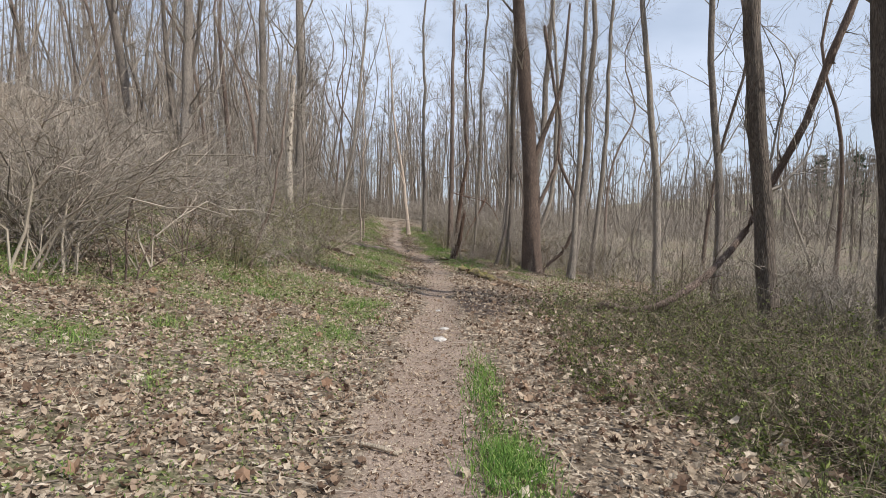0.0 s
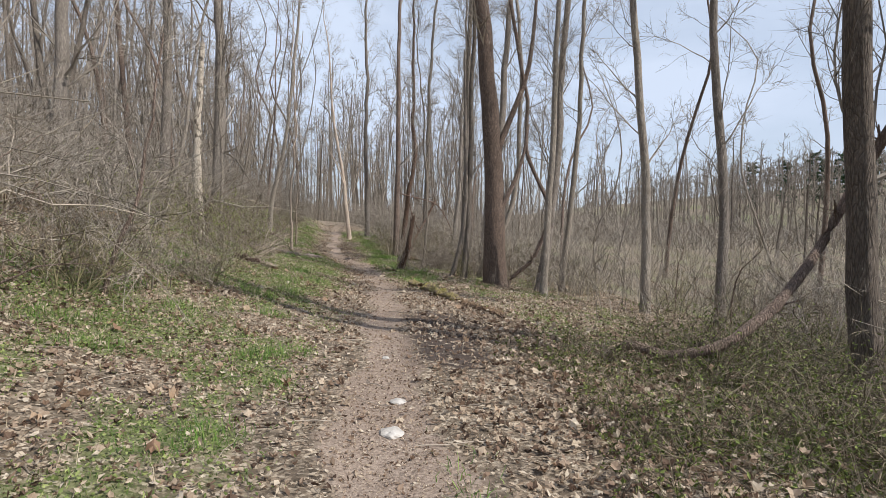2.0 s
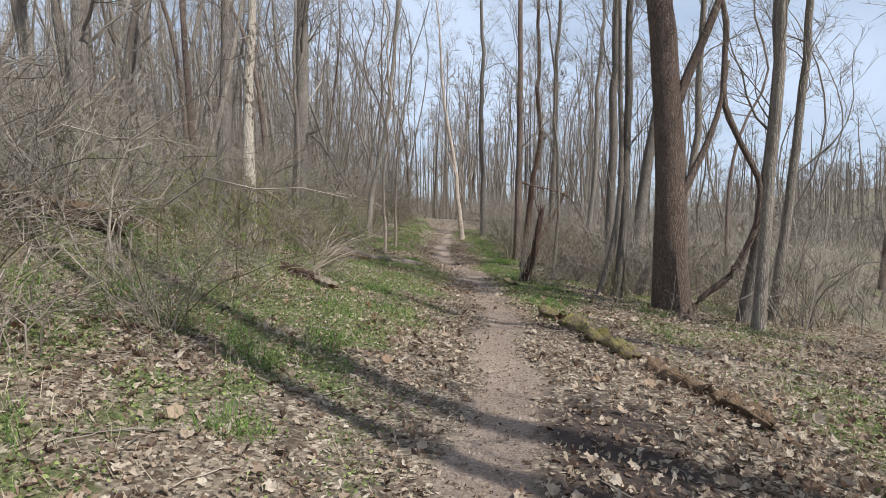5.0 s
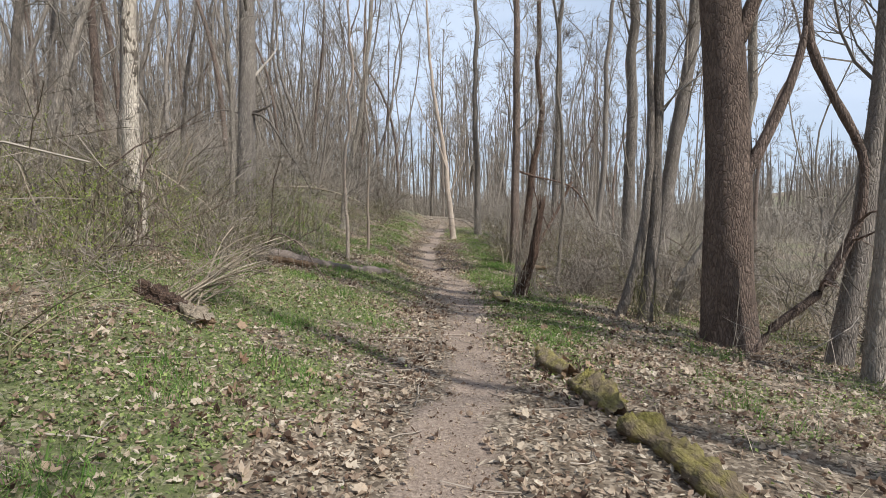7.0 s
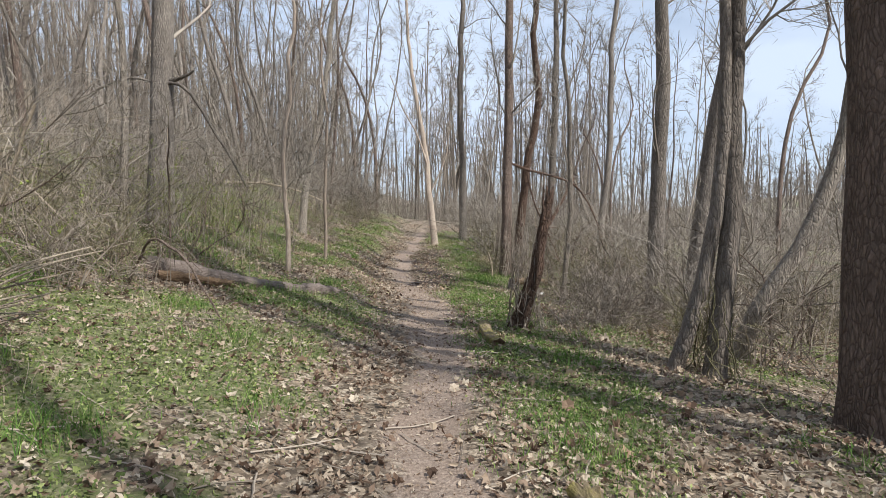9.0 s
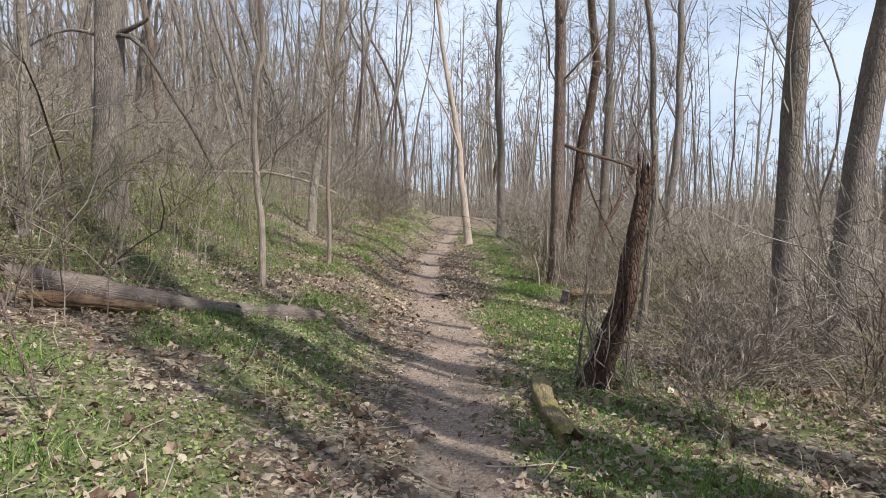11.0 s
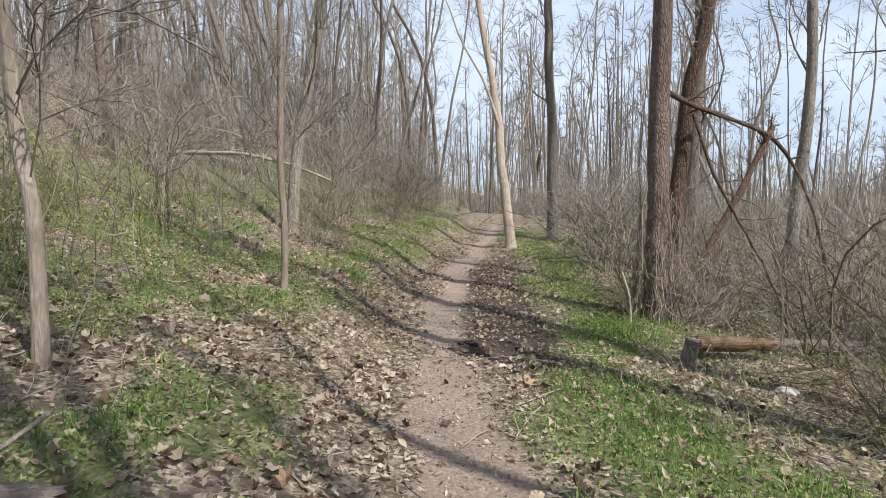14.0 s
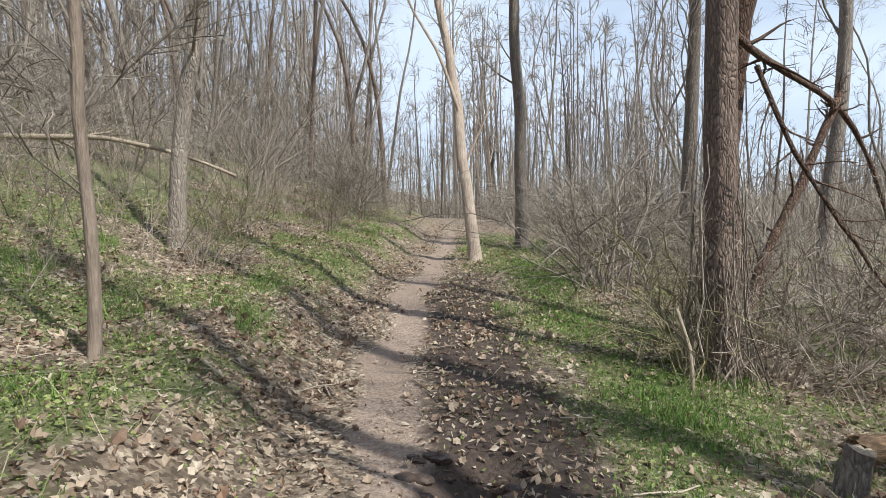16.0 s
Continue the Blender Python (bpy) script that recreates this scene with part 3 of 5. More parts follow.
tree("grey leaning tree on the bank", -5.95, 33.0, 0.115, [(1.5, 0.12, 0), (4.0, 0.6, 0)], M_BARK_PALE, 14, 0.24, 16, 2.2, seed=28)
tree("slim sapling with peeling bark on the bank", -3.67, 25.55, 0.046, [(1.5, 0.0, 0), (3.2, 0.05, 0)], M_WHITE, 9, 0.15, 18, 1.4, seed=29, name="sapling")
tree("slim crooked sapling at the foot of the bank", -3.75, 11.3, 0.035, [(0.6, 0.12, 0), (1.2, 0.4, 0), (2.2, 0.55, 0.1)], M_BARK_DARK, 3.4, 0.15, 16, 1.2, seed=30, name="sapling", wob=0.02)
tree("grey tree on the bank behind scrub", -7.2, 22.6, 0.17, [(2.0, 0.05, 0), (5, 0.1, 0)], M_BARK, 17, 0.24, 18, 2.8, seed=31)
tree("grey tree with twin tops on the bank", -8.6, 19.6, 0.2, [(2.0, 0.0, 0), (5, 0.1, 0)], M_BARK, 17, 0.23, 18, 2.8, seed=32,
     extra=[("second_stem", [(-0.05, 0, 1.0), (-0.45, 0.1, 2.4), (-0.7, 0.1, 5.0), (-0.9, 0.1, 10)], 0.1)])
tree("pale slim tree on the bank", -5.9, 24.2, 0.06, [(2.0, 0.1, 0), (4, 0.05, 0)], M_BARK_PALE, 11, 0.18, 16, 1.6, seed=33, name="sapling")


def line_thing(name, label, category, pts, r, mat, sides=8, taper=0.5, seed=1, wob=0.01, steps=24, twigs=0):
    """A vine, fallen branch or stick along given places."""
    rng = np.random.default_rng(seed)
    P, R = stem(rng, pts, r, steps, wob, taper, 0.0)
    R = R * (1 + 0.08 * rng.normal(size=R.shape))
    V, F = tubes(P, R, sides, 0.05, rng)
    ob = tagged(new(name, mesh_of(name, V, [F], mat, True)), label, category)
    if twigs:
        L, RR = sprout(rng, P, R, twigs, 0.15, 1, 0.6, 50, 5, -0.02, 0.2, 0.6, 0.3)
        L2, R2 = sprout(rng, L, RR, 3, 0.2, 1, 0.25, 45, 3, 0, 0.25, 0.6, 0.3)
        V, F = join([tubes(L, np.maximum(RR, 0.004), 4), tubes(L2, np.maximum(R2, 0.003), 3)])
        tagged(plain("spray", mesh_of("spray", V, F, mat), ob), kind="stuff")
    return ob


def chain(*flat):
    return [tuple(flat[i:i + 3]) for i in range(0, len(flat), 3)]


line_thing("hanging_vine", "thick dark woody vine sweeping from a tree down into brambles", "vine",
           chain(2.45, 10.2, -0.25, 2.7, 9.95, 0.16, 3.04, 9.68, 0.0, 3.52, 9.35, 0.2, 4.17, 9.49, 0.59, 4.69, 9.66, 1.07, 5.13, 9.83, 1.56, 5.34, 9.59, 2.24, 5.63, 9.19, 3.15, 5.78, 8.95, 4.01, 6.04, 8.78, 4.92, 6.16, 8.72, 6.17), 0.062, M_BARK_DARK, 10, 0.9, 41, 0.012, 40, 5)
line_thing("looping_vine", "dark woody vine looping out from a thick trunk", "vine",
           chain(3.25, 19.9, -0.3, 3.4, 19.9, 0.0, 3.98, 19.8, 0.5, 4.36, 19.75, 1.45, 4.36, 19.75, 2.15, 3.95, 19.8, 2.95, 3.68, 19.85, 3.6, 3.7, 19.9, 4.4, 3.75, 19.9, 5.0, 3.5, 19.95, 6.2, 3.2, 20, 8), 0.058, M_BARK_DARK, 10, 0.9, 42, 0.012, 40, 4)
line_thing("dead_branch", "arching dead bough caught among trees", "branch",
           chain(0.3, 31.0, 2.95, 0.76, 31.6, 2.83, 1.5, 32.4, 2.72, 2.25, 33.1, 2.55, 2.7, 33.4, 2.0, 3.0, 33.6, 1.4, 3.2, 33.7, 0.6, 3.25, 33.7, -0.2), 0.04, M_BARK_BROWN, 7, 0.5, 44, 0.015, 24, 12)
line_thing("dead_branch", "leaning broken sapling trunk with dry twigs", "branch", chain(0.85, 32.3, -0.3, 1.2, 32.55, 0.8, 1.75, 32.8, 1.7, 2.3, 33.1, 2.7), 0.06, M_BARK_BROWN, 8, 0.7, 45, 0.012, 18, 10)
line_thing("dead_branch", "thin dead bough drooping to the ground", "branch", chain(0.8, 31.6, 2.7, 1.0, 31.3, 1.9, 1.35, 31.0, 1.1, 1.7, 30.6, 0.2), 0.025, M_BARK_BROWN, 6, 0.5, 46, 0.02, 18, 9)
line_thing("dead_branch", "pale fallen bough lying over scrub on the bank", "branch", chain(-8.6, 32.9, 2.6, -7.2, 33.4, 2.6, -6.2, 33.7, 2.35, -5.5, 34.0, 2.05), 0.045, M_DEAD, 7, 0.5, 47, 0.02, 18, 4)
line_thing("dead_branch", "grey fallen stick leaning on a log", "branch", chain(-3.0, 24.95, 0.42, -2.82, 24.35, 0.36, -2.62, 23.85, 0.05), 0.012, M_DEAD, 6, 0.7, 48, 0.004, 10)
line_thing("stick", "pale dry stick lying across the path", "stick", [tuple(at(-0.54, 3.88, 0.02)), tuple(at(-0.42, 3.82, 0.035)), tuple(at(-0.3, 3.79, 0.02))], 0.016, M_DEAD, 7, 0.8, 49, 0.004, 10)
line_thing("stick", "leaning broken stick at the verge", "stick", chain(-0.1, 30.3, -0.15, -0.12, 30.35, 0.35, -0.2, 30.4, 0.62), 0.018, M_DEAD, 7, 0.8, 50, 0.004, 10)
line_thing("stick", "pale bare stick leaning at the edge of scrub", "stick", chain(-9.3, 18.0, 1.8, -8.2, 18.6, 3.0, -7.4, 19.0, 4.1), 0.035, M_DEAD, 6, 0.6, 51, 0.01, 12)

line_thing("dead_sapling", "pale dead forked sapling beside a snag", "sapling", chain(-6.0, 22.0, 0.6, -6.0, 22.0, 1.6, -6.15, 22.0, 2.0, -6.4, 22.0, 2.7), 0.03, M_DEAD, 7, 0.6, 52, 0.006, 16, 3)
line_thing("dead_branch", "pale leaning dead bough on the bank", "branch", chain(-6.02, 22.0, 1.4, -5.8, 22.0, 2.0, -5.5, 22.0, 2.75), 0.026, M_DEAD, 7, 0.6, 53, 0.006, 12, 3)
rng = np.random.default_rng(529)
for i in range(16):
    x0, y0, x1, y1 = -3.42 + rng.normal() * 0.1, 17.9 + rng.normal() * 0.1, -2.85 + rng.normal() * 0.2, 18.75 + rng.normal() * 0.2
    z0, z1 = float(land(x0, y0)) - 0.02, float(land(x1, y1)) + rng.uniform(0.45, 0.95)
    line_thing("dead_branch", "dry pale stick in a brush pile on the bank", "branch",
               [(x0, y0, z0), (0.6 * x0 + 0.4 * x1, 0.6 * y0 + 0.4 * y1, 0.5 * (z0 + z1)), (0.25 * x0 + 0.75 * x1, 0.25 * y0 + 0.75 * y1, 0.12 * z0 + 0.88 * z1), (x1, y1, z1)], rng.uniform(0.008, 0.016), M_DEAD, 6, 0.45, 530 + i, 0.012, 12, 2)
for i, (x0, y0, x1, y1, h) in enumerate([(-5.6, 19.6, -3.4, 19.2, 0.8), (-6.2, 20.4, -4.2, 21.6, 1.1), (-5.2, 18.2, -4.0, 19.3, 0.6), (-6.6, 19.0, -4.9, 18.0, 1.0), (-4.3, 21.9, -2.7, 21.0, 0.7)]):
    za, zb = float(land(x0, y0)), float(land(x1, y1))
    line_thing("dead_branch", "bare fallen bough arching over grass on the bank", "branch",
               [(x0, y0, za - 0.05), (0.7 * x0 + 0.3 * x1, 0.7 * y0 + 0.3 * y1, za + 0.8 * h), (0.35 * x0 + 0.65 * x1, 0.35 * y0 + 0.65 * y1, zb + h), (x1, y1, zb + 0.1)], 0.02, M_DEAD if i % 2 else M_BARK_DARK, 6, 0.4, 560 + i, 0.02, 18, 9)


def climbers(label, x, y, r, h, n, seed, mat):
    """Dry stems that wind up a trunk from the ground, with short side twigs."""
    rng = np.random.default_rng(seed)
    a, turn = rng.uniform(0, 6.28, n), rng.normal(size=n) * 0.9
    t = np.linspace(0, 1, 9)
    top = h * rng.uniform(0.35, 1.0, n)
    ang = a[:, None] + turn[:, None] * t + 0.18 * rng.normal(size=(n, 9))
    rad = r * 1.12 + 0.22 * np.exp(-4 * t)[None] * rng.uniform(0.2, 1.2, (n, 1)) + 0.025 * rng.random((n, 9))
    P = np.stack([x + rad * np.cos(ang), y + rad * np.sin(ang), float(land(x, y)) - 0.05 + top[:, None] * t], -1)
    R = rng.uniform(0.004, 0.009, n)[:, None] * np.linspace(1, 0.5, 9)[None]
    L, RR = sprout(rng, P, R, 9, 0.05, 1, 0.3, 55, 4, -0.02, 0.3, 0.6, 0.4)
    V, F = join([tubes(P, R, 4), ribbons(rng, L, np.maximum(RR, 0.0022))])
    tagged(new("dry_climber", mesh_of("dry_climber", V, F, mat)), label, "climber", kind="stuff")


climbers("tangle of dry climber stems wrapped round a tree foot", 0.22, 30.8, 0.16, 2.3, 46, 741, M_TWIG_TAN)
climbers("dry climber stems on a crooked brown tree", 0.66, 32.2, 0.15, 1.9, 26, 742, M_TWIG_TAN)
climbers("thin dry stems climbing a broken stub", 0.42, 23.4, 0.14, 1.5, 22, 743, M_TWIG_TAN)
climbers("dry stems and shoots round the foot of a tree", 2.2, 21.45, 0.12, 1.2, 16, 744, M_TWIG_OLIVE)


def log(label, a, b, r, mat, seed, name="fallen_log", sink=0.25, sides=22, bow=0.04, rough=0.09):
    """A fallen log between two places on the ground, with knots and broken ends."""
    rng = np.random.default_rng(seed)
    A, B = at(*a, r * (1 - sink)), at(*b, r * (1 - sink))
    n = 30
    t = np.linspace(0, 1, n)[:, None]
    P = np.array(A)[None] * (1 - t) + np.array(B)[None] * t
    for i in range(n):
        P[i, 2] = max(P[i, 2], float(land(P[i, 0], P[i, 1])) + r * (0.9 - sink))
    P[:, 2] = np.convolve(np.pad(P[:, 2], 2, mode="edge"), np.ones(5) / 5, "valid")
    P[:, :2] += bow * np.sin(t * 3.1) * rng.normal(size=2)
    lumps = np.convolve(rng.normal(size=n + 4), np.ones(5) / 5, "valid")
    R = r * (1 + (0.09 + 1.2 * max(rough - 0.09, 0)) * lumps * 1.8) * np.linspace(1.0, 0.85, n)
    V, F = tubes(P[None], R[None], sides, rough, rng)
    V = V.copy()
    ax = np.array(B - A) / (B - A).length
    V[:sides] -= ax * rng.uniform(0, 0.07, (sides, 1))
    V[-sides:] += ax * rng.uniform(0, 0.1, (sides, 1))
    V = np.concatenate([V, P[:1] + ax * 0.05, P[-1:] - ax * 0.06])
    m = len(V)
    r0, r1 = np.arange(sides), np.arange(m - 2 - sides, m - 2)
    turn = Vector(ax).to_track_quat("Z", "Y").to_matrix()
    V = (V - np.array(A)) @ np.array(turn)
    ob = tagged(new(name, mesh_of(name, V, [F], mat, True)), label, "log")
    ob.matrix_basis = Matrix.Translation(A) @ turn.to_4x4()
    for rim, centre in ((r0[::-1], m - 2), (r1, m - 1)):
        W = np.concatenate([V[rim], V[centre:centre + 1]])
        i = np.arange(sides)
        plain("broken_end", mesh_of("broken_end", W, [np.stack([i, np.roll(i, -1), np.full(sides, sides)], 1)], M_ROT), ob, "splintered rotten end grain")
    return ob


log("weathered grey fallen log lying on the leaf litter", (-4.9, 23.05), (-3.28, 24.03), 0.1, M_LOG, 61, sink=0.6, rough=0.14)
log("pale weathered end piece of a broken fallen log", (-3.2, 24.12), (-2.55, 24.52), 0.09, M_LOG, 610, sink=0.65, rough=0.15)
log("dark rotten branch lying against a fallen log", (-4.4, 22.75), (-3.75, 23.35), 0.06, M_ROT, 611, sink=0.3, rough=0.18)
log("rotten moss-covered log beside the path", (0.5, 18.25), (0.68, 17.45), 0.105, M_MOSS, 62, sink=0.7, rough=0.2)
log("crumbling moss-covered log beside the path", (0.72, 17.25), (0.92, 16.45), 0.1, M_MOSS, 620, sink=0.95, rough=0.24)
log("rotten mossy log sunk in dead leaves", (0.98, 16.15), (1.28, 15.1), 0.1, M_MOSS, 63, sink=0.95, rough=0.24)
log("crumbling mossy log sunk in dead leaves", (1.38, 14.75), (1.62, 13.9), 0.09, M_ROT, 64, sink=0.95, rough=0.24)
log("short rotten log end beside the path", (1.66, 13.6), (1.8, 13.05), 0.085, M_ROT, 641, sink=0.7, rough=0.2)
log("small mossy log at the edge of the path", (-0.12, 23.15), (0.06, 21.95), 0.075, M_MOSS, 65, sink=0.5)
log("dark fallen log on the bank behind scrub", (-7.2, 15.0), (-5.45, 16.25), 0.13, M_BARK_BROWN, 66, sink=0.1, rough=0.15)
log("rotten brown log leaning on another log", (-7.0, 15.35), (-5.8, 16.3), 0.1, M_ROT, 660, sink=-1.3, rough=0.16)
log("split pale piece of log on the bank", (-6.9, 14.7), (-6.0, 15.3), 0.07, M_ROT, 661, sink=0.2, rough=0.2)
log("dark fallen trunk among the trees", (2.6, 33.4), (6.4, 34.6), 0.12, M_LOG, 67)
log("short cut log with pale split side", (0.47, 29.2), (1.15, 29.4), 0.075, M_ROT, 68, sink=-1.2, bow=0)
log("dark fallen trunk among the trees", (1.2, 29.8), (3.8, 31.4), 0.09, M_LOG, 69)


def stump(label, x, y, r, h, mat, seed, lean=0.04):
    rng = np.random.default_rng(seed)
    P, R = stem(rng, [(0, 0, -0.1), (0, 0, 0.02), (lean, 0, h)], r, 8, 0.003, 0.92, 0.25)
    V, F = tubes(P, R, 16, 0.05, rng)
    V = V.copy()
    V[-16:, 2] += rng.uniform(-0.012, 0.02, 16)
    ob = new("stump", mesh_of("stump", V, [F], mat, True))
    ob.location = at(x, y)
    tagged(ob, label, "stump")
    W = np.concatenate([V[-16:], V[-16:].mean(0, keepdims=True)])
    i = np.arange(16)
    plain("cut_face", mesh_of("cut_face", W, [np.stack([i, np.roll(i, -1), np.full(16, 16)], 1)], M_DEAD), ob, "pale weathered cut face")
    return ob


stump("short cut stump on the grassy verge", 0.33, 29.0, 0.072, 0.24, M_BARK, 71)
log("torn pale rotten log end on the bank", (-3.02, 17.58), (-2.76, 17.33), 0.1, M_DEAD, 72, sink=0.6, rough=0.25)
log("crumbling rotten log end with torn bark on the bank", (-3.75, 17.95), (-3.05, 17.55), 0.12, M_BARK_BROWN, 73, sink=0.75, rough=0.22)


def rock(label, x, y, sx, sy, sz, seed):
    rng = np.random.default_rng(seed)
    bm = bmesh.new()
    bmesh.ops.create_icosphere(bm, subdivisions=3, radius=1)
    off = rng.uniform(0, 50, 3)
    for v in bm.verts:
        n = noise.noise(v.co * 1.4 + Vector(off)) * 0.28 + noise.noise(v.co * 3.5 + Vector(off)) * 0.1
        v.co *= 1 + n
        v.co = Vector((v.co.x * sx, v.co.y * sy, v.co.z * sz))
    me = bpy.data.meshes.new("stone")
    bm.to_mesh(me)
    bm.free()
    me.materials.append(M_STONE)
    ob = new("stone", me)
    ob.location = at(x, y, sz * 0.1)
    return tagged(ob, label, "stone")


rock("pale flat stone set in the path", -0.06, 7.62, 0.085, 0.1, 0.035, 81)
rock("pale flat stone set in the path", 0.0, 8.4, 0.07, 0.08, 0.03, 82)
rock("small pale stone in the path", -0.12, 10.1, 0.05, 0.05, 0.025, 83)
rock("pale stone on the verge", 0.95, 28.15, 0.1, 0.08, 0.06, 84)
rock("small pale stone beside the muddy hole", -1.4, 28.0, 0.06, 0.05, 0.03, 85)

# churned mud round the hole in the path
rng = np.random.default_rng(90)
for i in range(18):
    a, d = rng.uniform(0, 6.28), rng.uniform(0.16, 0.5)
    bm = bmesh.new()
    bmesh.ops.create_icosphere(bm, subdivisions=2, radius=1)
    s = rng.uniform(0.025, 0.06)
    for v in bm.verts:
        n = 1 + 0.4 * noise.noise(v.co * 1.8 + Vector((i * 7.1, 0, 0)))
        v.co = Vector((v.co.x * s * 1.4, v.co.y * s, v.co.z * s * 0.6)) * n
    me = bpy.data.meshes.new("mud_clod")
    bm.to_mesh(me)
    bm.free()
    me.materials.append(M_MUD)
    ob = new("mud_clod", me)
    ob.location = at(-1.6 + d * math.cos(a), 28.78 + 0.8 * d * math.sin(a), 0.0)
    tagged(ob, "dark wet clod of churned mud in the path", "mud clod", "clods round the muddy hole")


# ---- forest trees, scattered: a few kinds, repeated ----
def clear_of(x, y, gap=1.0):
    u = x - float(path_x(y))
    return (abs(u) > 2.2 if y > 42 else (u < -5.2 or u > 5.0)) and not (0.2 < x < 9.5 and 2 < y < 16) and all(math.hypot(x - a, y - b) > gap for a, b in taken)


taken = [(o.location.x, o.location.y) for o in scene.objects if o.name.split(".")[0] in ("tree", "sapling", "tree_snag")]


def proto_tree(seed, r, h, mat, lean, limbs, low, reach, dense, far):
    rng = np.random.default_rng(seed)
    ob = new("tree")
    a, b = rng.normal(size=2) * lean
    pts = [(0, 0, -0.5), (0, 0, 0)] + [(a * s + 0.45 * lean * rng.normal() * (s + 0.2), b * s + 0.45 * lean * rng.normal() * (s + 0.2), h * s) for s in (0.2, 0.4, 0.6, 0.8, 1.0)]
    P, R = stem(rng, pts, r, 16, 0.05, 0.22, 0.4)
    V, F = tubes(P, R, 7 if far else 10, 0.03, rng)
    plain("trunk", mesh_of("trunk", V, [F], mat, True), ob)
    V, F = far_crown(rng, P, R, low, limbs, reach) if far else crown_of(rng, P, R, low, limbs, reach, dense, 46, 0.1)
    plain("crown", mesh_of("crown", V, F, M_TWIG), ob, "bare branches and fine twigs")
    return ob


kinds = []
for i, (r, h, mat, lean, limbs, low, reach, dense, lab) in enumerate([
        (0.13, 19, M_BARK, 1.5, 20, 0.16, 2.8, 0.85, "tall straight bare grey-brown forest tree"),
        (0.1, 16, M_BARK, 2.2, 18, 0.14, 2.4, 0.85, "slender leaning bare forest tree"),
        (0.17, 20, M_BARK, 1.3, 20, 0.2, 3.3, 0.85, "tall bare forest tree with fissured bark"),
        (0.08, 14, M_BARK_PALE, 1.9, 18, 0.14, 2.1, 0.85, "slim bare pale-barked forest tree"),
        (0.11, 17, M_BARK_DARK, 2.2, 18, 0.16, 2.5, 0.85, "dark slender bare forest tree"),
        (0.06, 11, M_BARK_PALE, 1.7, 18, 0.1, 1.7, 0.85, "thin bare young forest tree"),
        (0.05, 9, M_BARK, 1.4, 18, 0.08, 1.6, 0.85, "thin bare young forest tree")]):
    for far in (False, True):
        ob = proto_tree(100 + i, r, h, mat, lean, limbs, low, reach, dense, far)
        kinds.append(tagged(ob, lab, "tree", "trees of the wood"))

rng = np.random.default_rng(200)
first = set()
count = 0
tries = 0
while count < 170 and tries < 9000:
    tries += 1
    if rng.random() < 0.86:
        x, y = -rng.uniform(2.2, 30), (rng.uniform(7, 66) if rng.random() < 0.55 else rng.uniform(38, 66))
    else:
        x, y = rng.uniform(2.2, 27), rng.uniform(18, 66)
    x += float(path_x(y)) if y > 29 else 0
    if not clear_of(x, y, 1.0):
        continue
    d = abs(x - float(path_x(y)))
    kind = int(rng.choice(7, p=[0.14, 0.16, 0.07, 0.2, 0.1, 0.18, 0.15])) if d > 9 and x < 0 else int(rng.choice([3, 4, 5, 6, 1]))
    m = Matrix.Translation(at(x, y)) @ Matrix.Rotation(rng.uniform(0, 6.28), 4, "Z") @ Matrix.Scale(rng.uniform(0.8, 1.2), 4)
    taken.append((x, y))
    kind = 2 * kind + (math.hypot(x, y - 14) > 20)
    if kind not in first:
        first.add(kind)
        kinds[kind].matrix_basis = m
    else:
        copy_thing(kinds[kind], m)
    count += 1

for _ in range(22):
    x, y = rng.uniform(-15, -6), rng.uniform(40, 64)
    x += float(path_x(y)) + 4
    if clear_of(x, y, 0.7):
        taken.append((x, y))
        copy_thing(kinds[int(rng.choice([1, 3, 7, 9]))], Matrix.Translation(at(x, y)) @ Matrix.Rotation(rng.uniform(0, 6.28), 4, "Z") @ Matrix.Scale(rng.uniform(0.75, 1.1), 4))

for i, ob in enumerate(kinds):
    if i not in first:
        ob.matrix_basis = Matrix.Translation(at(-14 - 1.7 * i, 70))

# far woods: the rest of the wood up the hill, across the valley and on the ridge
def wood(n, xs, ys, hs, limbs, seed, rr=(0.07, 0.16), thin=0.013):
    rng = np.random.default_rng(seed)
    x, y = rng.uniform(*xs, n), rng.uniform(*ys, n)
    u = x - path_x(y)
    ok = (np.abs(u) > 2.4) & ~((x > -30) & (x < 27) & (y < 64) & (y > -2)) & ~((np.abs(x) < 5) & (y < 0) & (y > -6))
    x, y = x[ok], y[ok]
    n = len(x)
    z = land(x, y)
    h = rng.uniform(*hs, n)
    kk = 6
    t = np.linspace(0, 1, kk)
    lean = rng.normal(size=(n, 2)) * 0.06
    wob = np.cumsum(rng.normal(size=(n, kk, 2)) * 0.12, axis=1) * t[None, :, None]
    P = np.stack([x[:, None] + lean[:, :1] * h[:, None] * t + wob[..., 0], y[:, None] + lean[:, 1:] * h[:, None] * t + wob[..., 1], z[:, None] - 0.4 + h[:, None] * t], -1)
    R = rng.uniform(*rr, n)[:, None] * (1 - 0.8 * t)[None]
    L1, R1 = sprout(rng, P, R, limbs, 0.3, 0.98, 2.6, 36, 4, 0.12, 0.15, 0.5, 0.2)
    L2, R2 = sprout(rng, L1, R1, 3, 0.2, 0.98, 1.3, 40, 3, 0.06, 0.2, 0.6, 0.3)
    L3, R3 = sprout(rng, L2, R2, 3, 0.1, 0.95, 0.8, 42, 2, 0.05, 0.2, 0.8, 0.8)
    return tubes(P, R, 5), ribbons(rng, L1, np.maximum(R1, thin)), ribbons(rng, L2, np.maximum(R2, thin)), ribbons(rng, L3, np.maximum(R3, thin))


